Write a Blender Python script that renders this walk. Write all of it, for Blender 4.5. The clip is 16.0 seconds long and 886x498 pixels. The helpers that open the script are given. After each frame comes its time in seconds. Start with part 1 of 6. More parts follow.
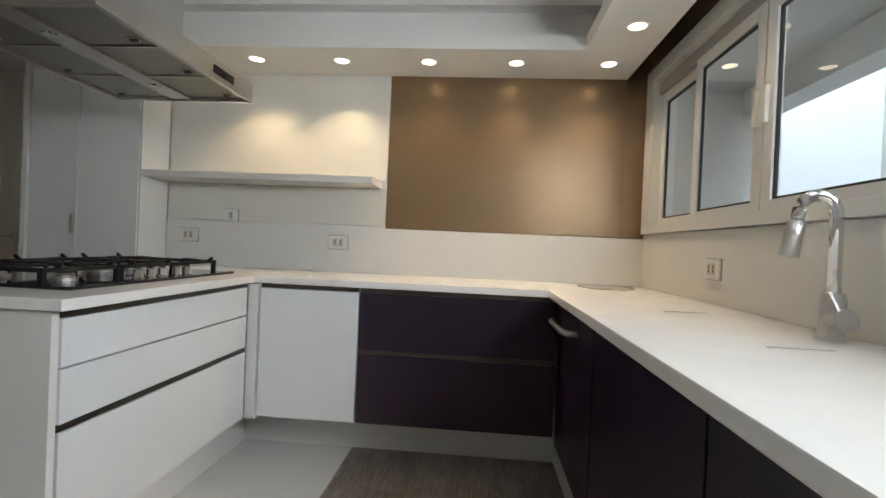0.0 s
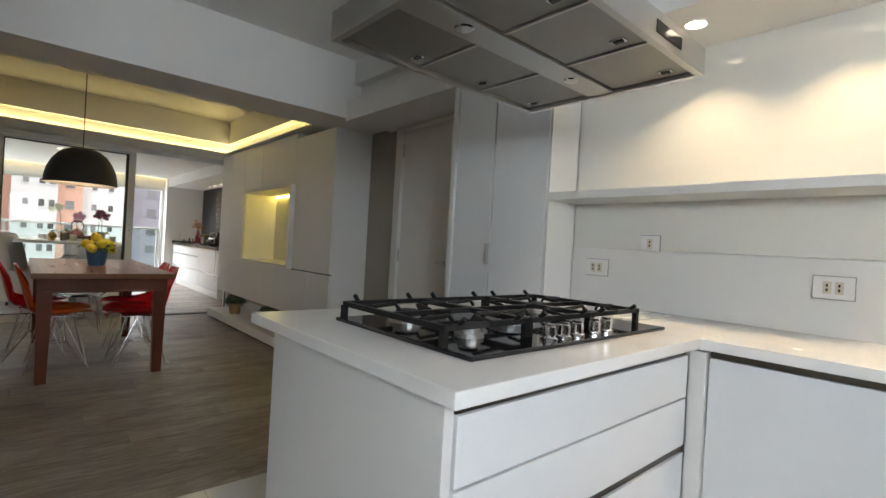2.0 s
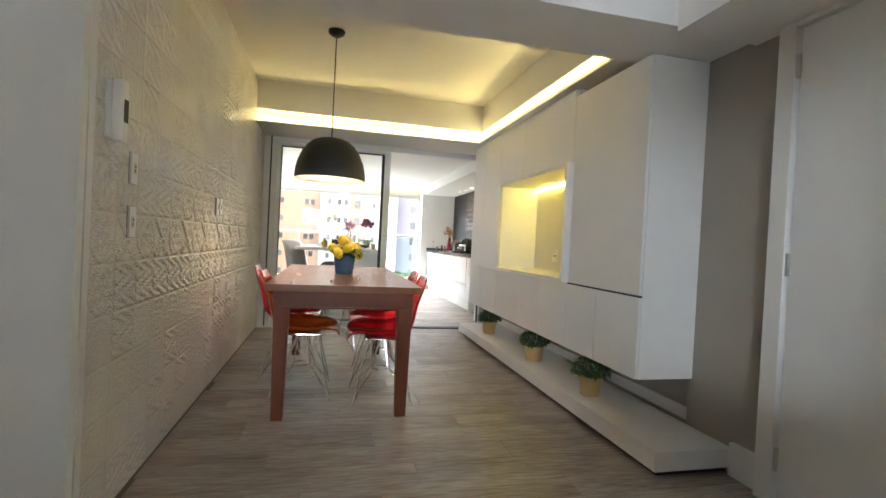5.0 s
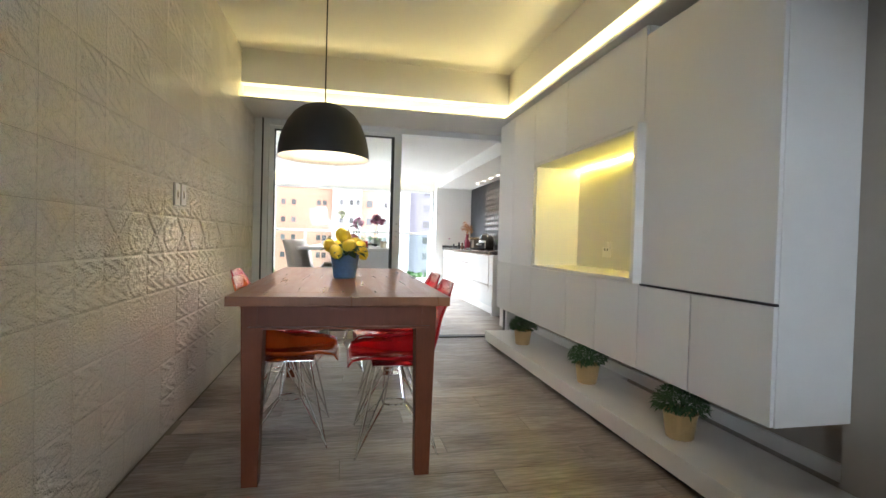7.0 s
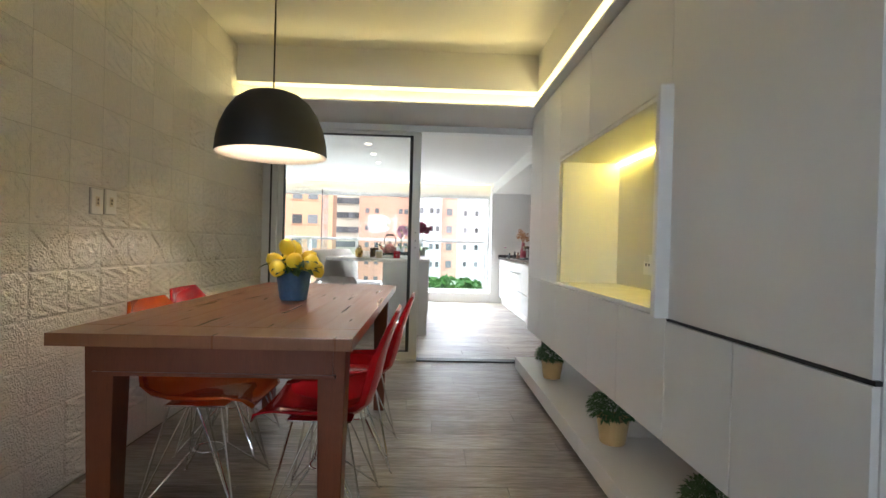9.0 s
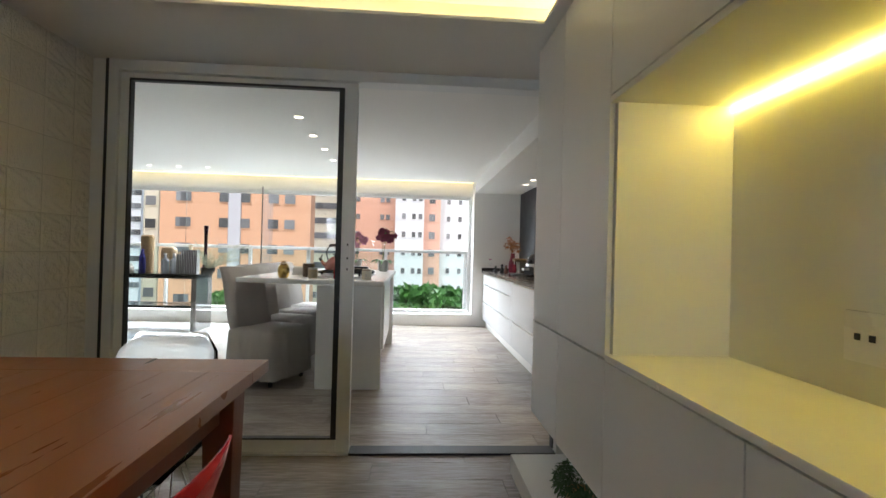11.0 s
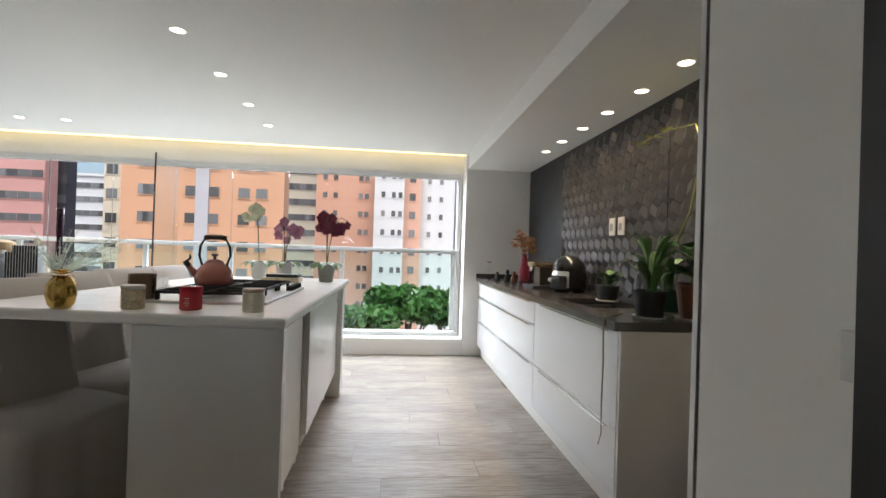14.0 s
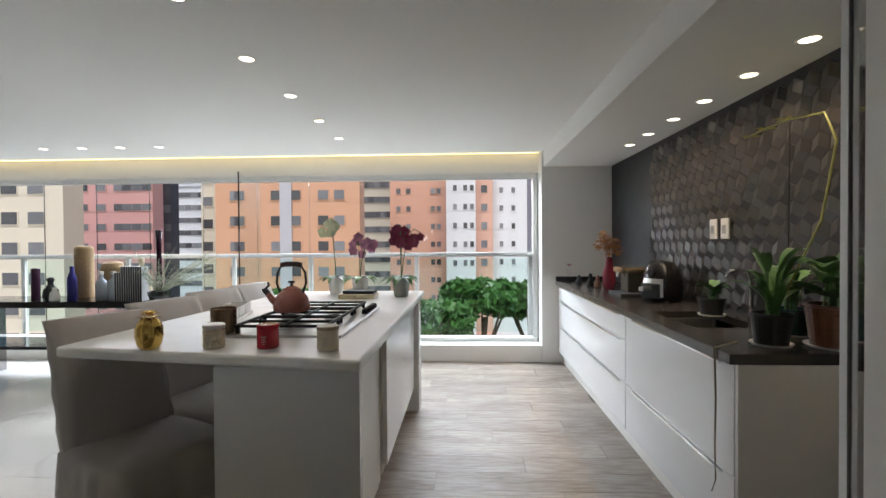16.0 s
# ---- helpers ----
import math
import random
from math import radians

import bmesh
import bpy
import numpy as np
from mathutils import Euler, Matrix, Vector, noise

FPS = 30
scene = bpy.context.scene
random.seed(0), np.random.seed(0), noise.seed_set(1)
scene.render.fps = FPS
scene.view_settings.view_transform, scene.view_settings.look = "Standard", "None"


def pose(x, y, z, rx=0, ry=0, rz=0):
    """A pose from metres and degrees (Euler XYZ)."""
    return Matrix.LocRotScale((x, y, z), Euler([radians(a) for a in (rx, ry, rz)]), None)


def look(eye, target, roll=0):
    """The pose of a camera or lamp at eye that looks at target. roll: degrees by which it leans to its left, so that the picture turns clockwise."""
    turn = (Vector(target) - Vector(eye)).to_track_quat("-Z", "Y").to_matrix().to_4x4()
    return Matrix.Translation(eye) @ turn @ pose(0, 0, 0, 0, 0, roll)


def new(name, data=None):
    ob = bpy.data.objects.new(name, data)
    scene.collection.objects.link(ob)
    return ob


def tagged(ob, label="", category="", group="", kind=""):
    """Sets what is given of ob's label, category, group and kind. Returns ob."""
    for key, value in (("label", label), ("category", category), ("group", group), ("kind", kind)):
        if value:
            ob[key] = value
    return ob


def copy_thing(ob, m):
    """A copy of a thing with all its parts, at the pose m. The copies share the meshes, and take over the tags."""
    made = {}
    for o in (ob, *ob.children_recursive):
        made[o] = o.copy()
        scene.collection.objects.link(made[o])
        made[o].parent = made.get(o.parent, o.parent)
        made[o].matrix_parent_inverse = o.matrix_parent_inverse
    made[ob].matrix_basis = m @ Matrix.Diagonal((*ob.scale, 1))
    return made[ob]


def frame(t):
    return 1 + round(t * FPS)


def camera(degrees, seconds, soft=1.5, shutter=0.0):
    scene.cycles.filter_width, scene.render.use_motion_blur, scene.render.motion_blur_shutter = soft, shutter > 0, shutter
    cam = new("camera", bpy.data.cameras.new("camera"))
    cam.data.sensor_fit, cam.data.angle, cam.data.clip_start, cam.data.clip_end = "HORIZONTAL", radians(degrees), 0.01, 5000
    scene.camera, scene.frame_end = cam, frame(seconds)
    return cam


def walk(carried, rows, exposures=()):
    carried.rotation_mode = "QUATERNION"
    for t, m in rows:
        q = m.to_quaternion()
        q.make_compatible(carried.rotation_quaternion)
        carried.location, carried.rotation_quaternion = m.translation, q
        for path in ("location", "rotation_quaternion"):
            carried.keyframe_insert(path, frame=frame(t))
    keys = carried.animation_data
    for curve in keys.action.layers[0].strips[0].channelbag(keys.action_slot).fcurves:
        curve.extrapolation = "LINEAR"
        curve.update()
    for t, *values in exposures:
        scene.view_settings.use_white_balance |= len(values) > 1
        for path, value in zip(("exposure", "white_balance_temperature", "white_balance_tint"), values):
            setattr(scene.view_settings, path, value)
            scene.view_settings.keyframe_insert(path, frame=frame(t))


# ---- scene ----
cam = camera(86.1, 16.0)
EXPOSURES = [(0, 0.12, 6800, 11), (1.0, 0.35, 6700, 11), (2.0, 0.55, 6550, 11), (2.5, 1.1, 6550, 11), (3.5, 1.6, 6600, 11), (4.5, 1.75, 6400, 11), (8.0, 1.6, 5950, 11), (10.5, 0.8, 6150, 11), (12.0, 0.5, 6250, 11), (13.5, 0.42, 6300, 12), (16, 0.12, 6200, 12)]
PATH = [
    (0, (0.356, 0.419, 1.079), (0.198, 2.412, 1.066), 2.5),
    (0.5, (0.326, 0.533, 1.096), (0.054, 2.515, 1.097), 2.6),
    (0.8, (0.284, 0.605, 1.116), (-0.089, 2.57, 1.117), 3.1),
    (1, (0.198, 0.674, 1.13), (-0.317, 2.607, 1.129), 3.3),
    (1.1, (0.154, 0.691, 1.136), (-0.455, 2.596, 1.132), 3.4),
    (1.5, (0.023, 0.83, 1.137), (-1.022, 2.536, 1.136), 3.4),
    (2, (-0.141, 1.004, 1.137), (-1.638, 2.33, 1.129), 3.3),
    (2.5, (-0.347, 1.108, 1.153), (-2.093, 2.082, 1.138), 3.0),
    (3, (-0.589, 1.199, 1.151), (-2.474, 1.867, 1.116), 2.7),
    (3.5, (-0.788, 1.287, 1.139), (-2.734, 1.744, 1.077), 2.7),
    (4, (-1.115, 1.286, 1.12), (-3.059, 1.751, 1.063), 3.0),
    (4.5, (-1.383, 1.304, 1.101), (-3.322, 1.79, 1.054), 3.1),
    (4.7, (-1.495, 1.339, 1.088), (-3.438, 1.811, 1.055), 3.2),
    (6.8, (-2.393, 1.482, 1.027), (-4.343, 1.927, 1.005), 1.7),
    (7, (-2.457, 1.49, 1.033), (-4.414, 1.901, 0.999), 1.6),
    (7.5, (-2.558, 1.573, 1.065), (-4.538, 1.852, 1.014), 1.2),
    (8, (-2.58, 1.837, 1.075), (-4.574, 1.984, 1.015), 1.0),
    (8.2, (-2.612, 1.908, 1.073), (-4.608, 2.018, 1.017), 1.3),
    (10.3, (-4.05, 2.432, 1.144), (-6.05, 2.479, 1.15), 1.6),
    (10.5, (-4.221, 2.453, 1.164), (-6.221, 2.498, 1.167), 1.6),
    (11, (-4.661, 2.389, 1.167), (-6.656, 2.521, 1.182), 1.5),
    (11.5, (-5.062, 2.39, 1.16), (-7.054, 2.568, 1.153), 1.1),
    (12, (-5.458, 2.432, 1.169), (-7.446, 2.648, 1.161), 2.0),
    (12.5, (-5.84, 2.454, 1.163), (-7.811, 2.798, 1.167), 2.2),
    (13, (-6.234, 2.509, 1.183), (-8.203, 2.86, 1.201), 2.6),
    (13.5, (-6.586, 2.522, 1.18), (-8.558, 2.848, 1.213), 2.3),
    (14, (-6.836, 2.542, 1.175), (-8.824, 2.758, 1.187), 1.9),
    (14.5, (-6.988, 2.623, 1.163), (-8.986, 2.698, 1.143), 1.4),
    (15, (-7.038, 2.571, 1.139), (-9.038, 2.547, 1.096), 0.5),
    (15.5, (-7.027, 2.532, 1.221), (-9.025, 2.458, 1.172), -0.2),
    (16, (-6.994, 2.532, 1.319), (-8.991, 2.44, 1.291), -0.4),
]
walk(cam, [(t, look(eye, target, roll)) for t, eye, target, roll in PATH], EXPOSURES)

# ---- world and light ----
def set_world():
    w = bpy.data.worlds.new("world")
    scene.world = w
    w.use_nodes = True
    nt = w.node_tree
    sky = nt.nodes.new("ShaderNodeTexSky")
    sky.sky_type = "NISHITA"
    sky.sun_disc = False
    sky.sun_elevation = radians(48)
    sky.sun_rotation = radians(70)
    sky.air_density = 1.0
    sky.dust_density = 4.0
    nt.links.new(sky.outputs[0], nt.nodes["Background"].inputs[0])
    nt.nodes["Background"].inputs[1].default_value = SKY


SKY, SUN = 0.15, 2.2
set_world()
sun = new("sun", bpy.data.lights.new("sun", "SUN"))
sun.data.energy, sun.data.angle, sun.data.color = SUN, radians(15), (1.0, 0.95, 0.88)
sun.matrix_world = look((20, -10, 40), (0, 0, 0))


def spot(x, y, z, watts, colour, degrees=110, blend=0.7, size=0.03):
    ob = new("downlight_lamp", bpy.data.lights.new("downlight_lamp", "SPOT"))
    ob.data.energy, ob.data.color = watts, colour
    ob.data.spot_size, ob.data.spot_blend, ob.data.shadow_soft_size = radians(degrees), blend, size
    ob.location = (x, y, z)
    return ob


def area(x, y, z, target, w, h, watts, colour):
    ob = new("added_daylight", bpy.data.lights.new("added_daylight", "AREA"))
    ob.data.shape, ob.data.size, ob.data.size_y = "RECTANGLE", w, h
    ob.data.energy, ob.data.color = watts, colour
    ob.matrix_world = look((x, y, z), target)
    return ob


WARM = (1.0, 0.78, 0.5)
NEUTRAL = (1.0, 0.88, 0.72)
# the last, at y 1.9, is an unseen lamp added to the row
K_LAMPS = [(-0.9, 2.91), (-0.43, 2.92), (0.04, 2.92), (0.5, 2.92), (0.97, 2.92), (0.98, 2.5), (0.98, 1.9)]
for lx, ly in K_LAMPS:
    spot(lx, ly, 2.045, 17 if ly > 2.6 else 7, WARM)
B_LAMPS = [(-8.85, 1.38), (-9.5, 1.37), (-10.14, 1.37), (-10.8, 1.36), (-11.45, 1.35), (-11.7, -0.57), (-11.7, -0.98), (-11.7, -1.39), (-11.7, -1.8)]
for lx, ly in B_LAMPS:
    spot(lx, ly, 2.29, 6, NEUTRAL)
R_LAMPS = [(-8.99, 3.93), (-9.4, 3.93), (-9.83, 3.93), (-10.24, 3.93), (-10.67, 3.93), (-11.08, 3.93)]
for lx, ly in R_LAMPS:
    spot(lx, ly, 2.12, 18, WARM)
spot(-5.35, 1.365, 1.66, 26, (1.0, 0.8, 0.6), 150, 0.4, 0.05)
# area lamps added as sky daylight: outside the glazing, at the window, over yard
area(-13.9, 0.0, 3.0, (-9.5, 0.0, 0.3), 7.5, 1.3, 530, (0.86, 0.93, 1.0))
area(1.34, 0.75, 1.66, (-3, 1.3, 1.3), 1.0, 0.5, 32, (0.8, 0.89, 1.0))
area(2.9, 1.6, 4.6, (2.9, 1.6, 0), 0.7, 4.0, 300, (0.6, 0.78, 1.0))

# ---- materials ----
def material(name, colour, rough=0.5, metal=0.0, var=0.08, scale=6.0, bump=0.1, fine=80.0, stretch=(1, 1, 1), coat=0.0, rvar=0.1, spec=0.5, island=0.0):
    m = bpy.data.materials.new(name)
    m.use_nodes = True
    nt = m.node_tree
    b = nt.nodes["Principled BSDF"]
    b.inputs["Metallic"].default_value = metal
    b.inputs["Coat Weight"].default_value = coat
    b.inputs["Specular IOR Level"].default_value = spec
    tc = nt.nodes.new("ShaderNodeTexCoord")
    mp = nt.nodes.new("ShaderNodeMapping")
    mp.inputs["Scale"].default_value = stretch
    nt.links.new(tc.outputs["Object"], mp.inputs[0])
    n1 = nt.nodes.new("ShaderNodeTexNoise")
    n1.inputs["Scale"].default_value, n1.inputs["Detail"].default_value = scale, 6
    n2 = nt.nodes.new("ShaderNodeTexNoise")
    n2.inputs["Scale"].default_value, n2.inputs["Detail"].default_value = fine, 4
    nt.links.new(mp.outputs[0], n1.inputs[0])
    nt.links.new(mp.outputs[0], n2.inputs[0])
    mix = nt.nodes.new("ShaderNodeMix")
    mix.data_type = "RGBA"
    lo = [max(0, c * (1 - var)) for c in colour]
    hi = [min(1, c * (1 + var)) for c in colour]
    mix.inputs[6].default_value, mix.inputs[7].default_value = (*lo, 1), (*hi, 1)
    add = nt.nodes.new("ShaderNodeMath")
    add.operation = "MULTIPLY_ADD"
    nt.links.new(n2.outputs[0], add.inputs[0])
    add.inputs[1].default_value = 0.5
    half = nt.nodes.new("ShaderNodeMath")
    half.operation = "MULTIPLY"
    nt.links.new(n1.outputs[0], half.inputs[0])
    half.inputs[1].default_value = 0.5
    nt.links.new(half.outputs[0], add.inputs[2])
    nt.links.new(add.outputs[0], mix.inputs[0])
    out = mix.outputs[2]
    if island:
        oi = nt.nodes.new("ShaderNodeObjectInfo")
        hsv = nt.nodes.new("ShaderNodeHueSaturation")
        mr = nt.nodes.new("ShaderNodeMapRange")
        mr.inputs[3].default_value, mr.inputs[4].default_value = 1 - island, 1 + island
        nt.links.new(oi.outputs["Random"], mr.inputs[0])
        nt.links.new(mr.outputs[0], hsv.inputs["Value"])
        nt.links.new(out, hsv.inputs["Color"])
        out = hsv.outputs[0]
    nt.links.new(out, b.inputs["Base Color"])
    mr = nt.nodes.new("ShaderNodeMapRange")
    mr.inputs[3].default_value, mr.inputs[4].default_value = max(0.02, rough - rvar), min(1, rough + rvar)
    nt.links.new(n1.outputs[0], mr.inputs[0])
    nt.links.new(mr.outputs[0], b.inputs["Roughness"])
    if bump:
        bp = nt.nodes.new("ShaderNodeBump")
        bp.inputs["Strength"].default_value, bp.inputs["Distance"].default_value = bump, 0.004
        nt.links.new(add.outputs[0], bp.inputs["Height"])
        nt.links.new(bp.outputs[0], b.inputs["Normal"])
    return m


def glow(name, colour, strength):
    m = bpy.data.materials.new(name)
    m.use_nodes = True
    b = m.node_tree.nodes["Principled BSDF"]
    b.inputs["Base Color"].default_value = (*colour, 1)
    b.inputs["Emission Color"].default_value = (*colour, 1)
    b.inputs["Emission Strength"].default_value = strength
    return m


def glass(name, colour=(1, 1, 1), rough=0.0, ior=1.45, through_share=1.0):
    m = bpy.data.materials.new(name)
    m.use_nodes = True
    b = m.node_tree.nodes["Principled BSDF"]
    b.inputs["Base Color"].default_value = (*colour, 1)
    b.inputs["Transmission Weight"].default_value = through_share
    b.inputs["Roughness"].default_value = rough
    b.inputs["IOR"].default_value = ior
    return m


def wood_floor(name, dark, pale):
    m = material(name, pale, 0.3, 0, 0.2, 3.0, 0.35, 30, (14, 1.2, 1), 0, 0.12, 0.5, 0.0)
    nt = m.node_tree
    b = nt.nodes["Principled BSDF"]
    tc, oi = nt.nodes.new("ShaderNodeTexCoord"), nt.nodes.new("ShaderNodeObjectInfo")
    far = nt.nodes.new("ShaderNodeMath")
    far.operation = "MULTIPLY"
    far.inputs[1].default_value = 40
    nt.links.new(oi.outputs["Random"], far.inputs[0])
    add = nt.nodes.new("ShaderNodeVectorMath")
    add.operation = "ADD"
    nt.links.new(tc.outputs["Object"], add.inputs[0])
    nt.links.new(far.outputs[0], add.inputs[1])
    masks = []
    for size, squeeze, lo, hi in ((3.2, (16, 1.6, 1), 0.38, 0.66), (11.0, (11, 0.9, 1), 0.42, 0.62), (2.0, (2.2, 0.8, 1), 0.3, 0.7)):
        mp, no, mr = nt.nodes.new("ShaderNodeMapping"), nt.nodes.new("ShaderNodeTexNoise"), nt.nodes.new("ShaderNodeMapRange")
        mp.inputs["Scale"].default_value = squeeze
        no.inputs["Scale"].default_value, no.inputs["Detail"].default_value, no.inputs["Distortion"].default_value = size, 5, 0.4
        mr.inputs[1].default_value, mr.inputs[2].default_value = lo, hi
        nt.links.new(add.outputs[0], mp.inputs[0])
        nt.links.new(mp.outputs[0], no.inputs[0])
        nt.links.new(no.outputs[0], mr.inputs[0])
        masks.append(mr.outputs[0])
    total = masks[0]
    for k, share in ((1, 0.55), (2, 0.45)):
        ma = nt.nodes.new("ShaderNodeMix")
        ma.inputs[0].default_value = share
        nt.links.new(total, ma.inputs[2])
        nt.links.new(masks[k], ma.inputs[3])
        total = ma.outputs[0]
    mix = nt.nodes.new("ShaderNodeMix")
    mix.data_type = "RGBA"
    mix.inputs[6].default_value, mix.inputs[7].default_value = (*dark, 1), (*pale, 1)
    nt.links.new(total, mix.inputs[0])
    hsv, mr = nt.nodes.new("ShaderNodeHueSaturation"), nt.nodes.new("ShaderNodeMapRange")
    mr.inputs[3].default_value, mr.inputs[4].default_value = 0.84, 1.12
    nt.links.new(oi.outputs["Random"], mr.inputs[0])
    nt.links.new(mr.outputs[0], hsv.inputs["Value"])
    nt.links.new(mix.outputs[2], hsv.inputs["Color"])
    nt.links.new(hsv.outputs[0], b.inputs["Base Color"])
    ro, bp = nt.nodes.new("ShaderNodeMapRange"), nt.nodes.new("ShaderNodeBump")
    ro.inputs[3].default_value, ro.inputs[4].default_value = 0.5, 0.24
    nt.links.new(total, ro.inputs[0])
    nt.links.new(ro.outputs[0], b.inputs["Roughness"])
    bp.inputs["Strength"].default_value, bp.inputs["Distance"].default_value = 0.5, 0.004
    nt.links.new(total, bp.inputs["Height"])
    nt.links.new(bp.outputs[0], b.inputs["Normal"])
    return m


def relief_tile(name, colour):
    m = material(name, colour, 0.24, 0, 0.05, 5, 0.0, 60, rvar=0.06, island=0.05)
    nt = m.node_tree
    b = nt.nodes["Principled BSDF"]
    tc = nt.nodes.new("ShaderNodeTexCoord")
    vor = nt.nodes.new("ShaderNodeTexVoronoi")
    vor.feature = "DISTANCE_TO_EDGE"
    vor.inputs["Scale"].default_value = 26
    wav = nt.nodes.new("ShaderNodeTexWave")
    wav.wave_type, wav.rings_direction = "RINGS", "SPHERICAL"
    wav.inputs["Scale"].default_value, wav.inputs["Distortion"].default_value, wav.inputs["Detail Scale"].default_value = 9, 7, 9
    oi = nt.nodes.new("ShaderNodeObjectInfo")
    off = nt.nodes.new("ShaderNodeVectorMath")
    off.operation = "MULTIPLY_ADD"
    off.inputs[1].default_value = (1, 1, 1)
    sc = nt.nodes.new("ShaderNodeMath")
    sc.operation = "MULTIPLY"
    sc.inputs[1].default_value = 1.7
    nt.links.new(oi.outputs["Random"], sc.inputs[0])
    nt.links.new(tc.outputs["Object"], off.inputs[0])
    nt.links.new(sc.outputs[0], off.inputs[2])
    nt.links.new(off.outputs[0], vor.inputs["Vector"])
    nt.links.new(tc.outputs["Object"], wav.inputs["Vector"])
    mul = nt.nodes.new("ShaderNodeMath")
    mul.operation = "MULTIPLY_ADD"
    nt.links.new(vor.outputs["Distance"], mul.inputs[0])
    mul.inputs[1].default_value = 0.9
    nt.links.new(wav.outputs["Fac"], mul.inputs[2])
    bp = nt.nodes.new("ShaderNodeBump")
    bp.inputs["Strength"].default_value, bp.inputs["Distance"].default_value = 0.6, 0.008
    nt.links.new(mul.outputs[0], bp.inputs["Height"])
    nt.links.new(bp.outputs[0], b.inputs["Normal"])
    return m


WHITE = material("white_paint", (0.78, 0.76, 0.72), 0.65, 0, 0.03, 2, 0.06, 120)
CEIL = material("ceiling_paint", (0.8, 0.78, 0.74), 0.8, 0, 0.02, 2, 0.04, 120)
TAUPE = material("taupe_paint", (0.33, 0.29, 0.24), 0.7, 0, 0.05, 3, 0.08, 100)
LACQ = material("white_lacquer", (0.74, 0.74, 0.73), 0.25, 0, 0.015, 1.5, 0.0, 40, rvar=0.015)
SATIN = material("satin_white", (0.72, 0.7, 0.66), 0.42, 0, 0.03, 3, 0.03, 60)
TOP = material("white_quartz", (0.82, 0.8, 0.76), 0.25, 0, 0.03, 8, 0.0, 200, rvar=0.05)
PURPLE = material("aubergine_lacquer", (0.014, 0.0045, 0.016), 0.3, 0, 0.15, 3, 0.02, 60, rvar=0.05)
BROWNP = material("bronze_panel", (0.26, 0.175, 0.1), 0.33, 0.75, 0.1, 4, 0.05, 60, (1, 1, 12), rvar=0.08)
BACKGL = material("back_painted_glass", (0.72, 0.7, 0.63), 0.07, 0, 0.02, 2, 0.0, 20, rvar=0.03)
STEEL = material("brushed_steel", (0.55, 0.54, 0.52), 0.32, 1.0, 0.08, 4, 0.06, 60, (1, 30, 1))
MESHF = material("filter_mesh", (0.34, 0.33, 0.31), 0.45, 1.0, 0.25, 30, 0.4, 300)
CHROME = material("chrome", (0.75, 0.75, 0.75), 0.1, 1.0, 0.03, 4, 0.0, 60, rvar=0.04)
DARKMET = material("dark_bronze_profile", (0.09, 0.075, 0.06), 0.35, 0.8, 0.1, 8, 0.03, 60)
IRON = material("cast_iron", (0.012, 0.012, 0.012), 0.5, 0, 0.3, 20, 0.3, 150, spec=0.25)
BLKGL = material("black_glass", (0.012, 0.012, 0.014), 0.06, 0, 0.1, 4, 0.0, 60, rvar=0.02)
MIRBLK = material("mirrored_dark_glass", (0.42, 0.42, 0.42), 0.04, 1.0, 0.03, 3, 0.0, 60, rvar=0.02)
ALU = material("white_aluminium", (0.7, 0.7, 0.68), 0.35, 0, 0.03, 4, 0.02, 60)
RUBBER = material("black_gasket", (0.015, 0.015, 0.015), 0.5)
PLANK = wood_floor("grey_oak_plank", (0.13, 0.1, 0.078), (0.42, 0.355, 0.295))
GROUT = material("grout", (0.14, 0.12, 0.1), 0.8, 0, 0.15, 10, 0.1, 90)
PORC = material("white_porcelain", (0.7, 0.68, 0.645), 0.08, 0, 0.03, 2, 0.0, 60, rvar=0.04)
TILE = relief_tile("relief_tile", (0.79, 0.745, 0.67))
TABLE = material("reddish_table_wood", (0.13, 0.034, 0.011), 0.42, 0, 0.4, 3, 0.2, 30, (12, 12, 1), spec=0.3, island=0.05)
TABTOP = material("worn_tabletop_wood", (0.2, 0.08, 0.033), 0.3, 0, 0.28, 2, 0.1, 30, (1.2, 14, 1), spec=0.35, island=0.07)
RED = glass("red_acrylic", (0.9, 0.03, 0.04), 0.06, 1.3, 0.6)
ORANGE = glass("orange_acrylic", (0.95, 0.17, 0.03), 0.06, 1.3, 0.6)
CLEAR = glass("clear_acrylic", (0.96, 0.97, 0.98), 0.03, 1.12)
PANE = glass("window_glass", (0.97, 0.99, 0.98), 0.0, 1.3)
GREENGL = glass("green_tint_glass", (0.8, 0.95, 0.92), 0.0, 1.2)
BLACK = material("matt_black", (0.014, 0.014, 0.015), 0.55, 0, 0.2, 8, 0.05, 90)
BULB = glow("warm_lamp", (1.0, 0.86, 0.62), 6)
LED = glow("yellow_led", (1.0, 0.82, 0.34), 5.5)
LED2 = glow("niche_led", (1.0, 0.77, 0.13), 20)
LEAF = material("leaf_green", (0.05, 0.11, 0.03), 0.5, 0, 0.4, 30, 0.1, 90)
LEAF2 = material("orchid_leaf", (0.07, 0.17, 0.04), 0.35, 0, 0.3, 12, 0.1, 60)
OLIVE = material("silver_leaf", (0.3, 0.33, 0.24), 0.6, 0, 0.3, 20, 0.1, 60)
GOLDPOT = material("tan_pot", (0.5, 0.34, 0.15), 0.4, 0.2, 0.1, 10, 0.1, 60)
LEMON = material("lemon_skin", (0.85, 0.62, 0.03), 0.42, 0, 0.12, 20, 0.3, 120)
BLUEV = material("blue_glazed_ceramic", (0.06, 0.13, 0.24), 0.35, 0, 0.5, 25, 0.2, 60)
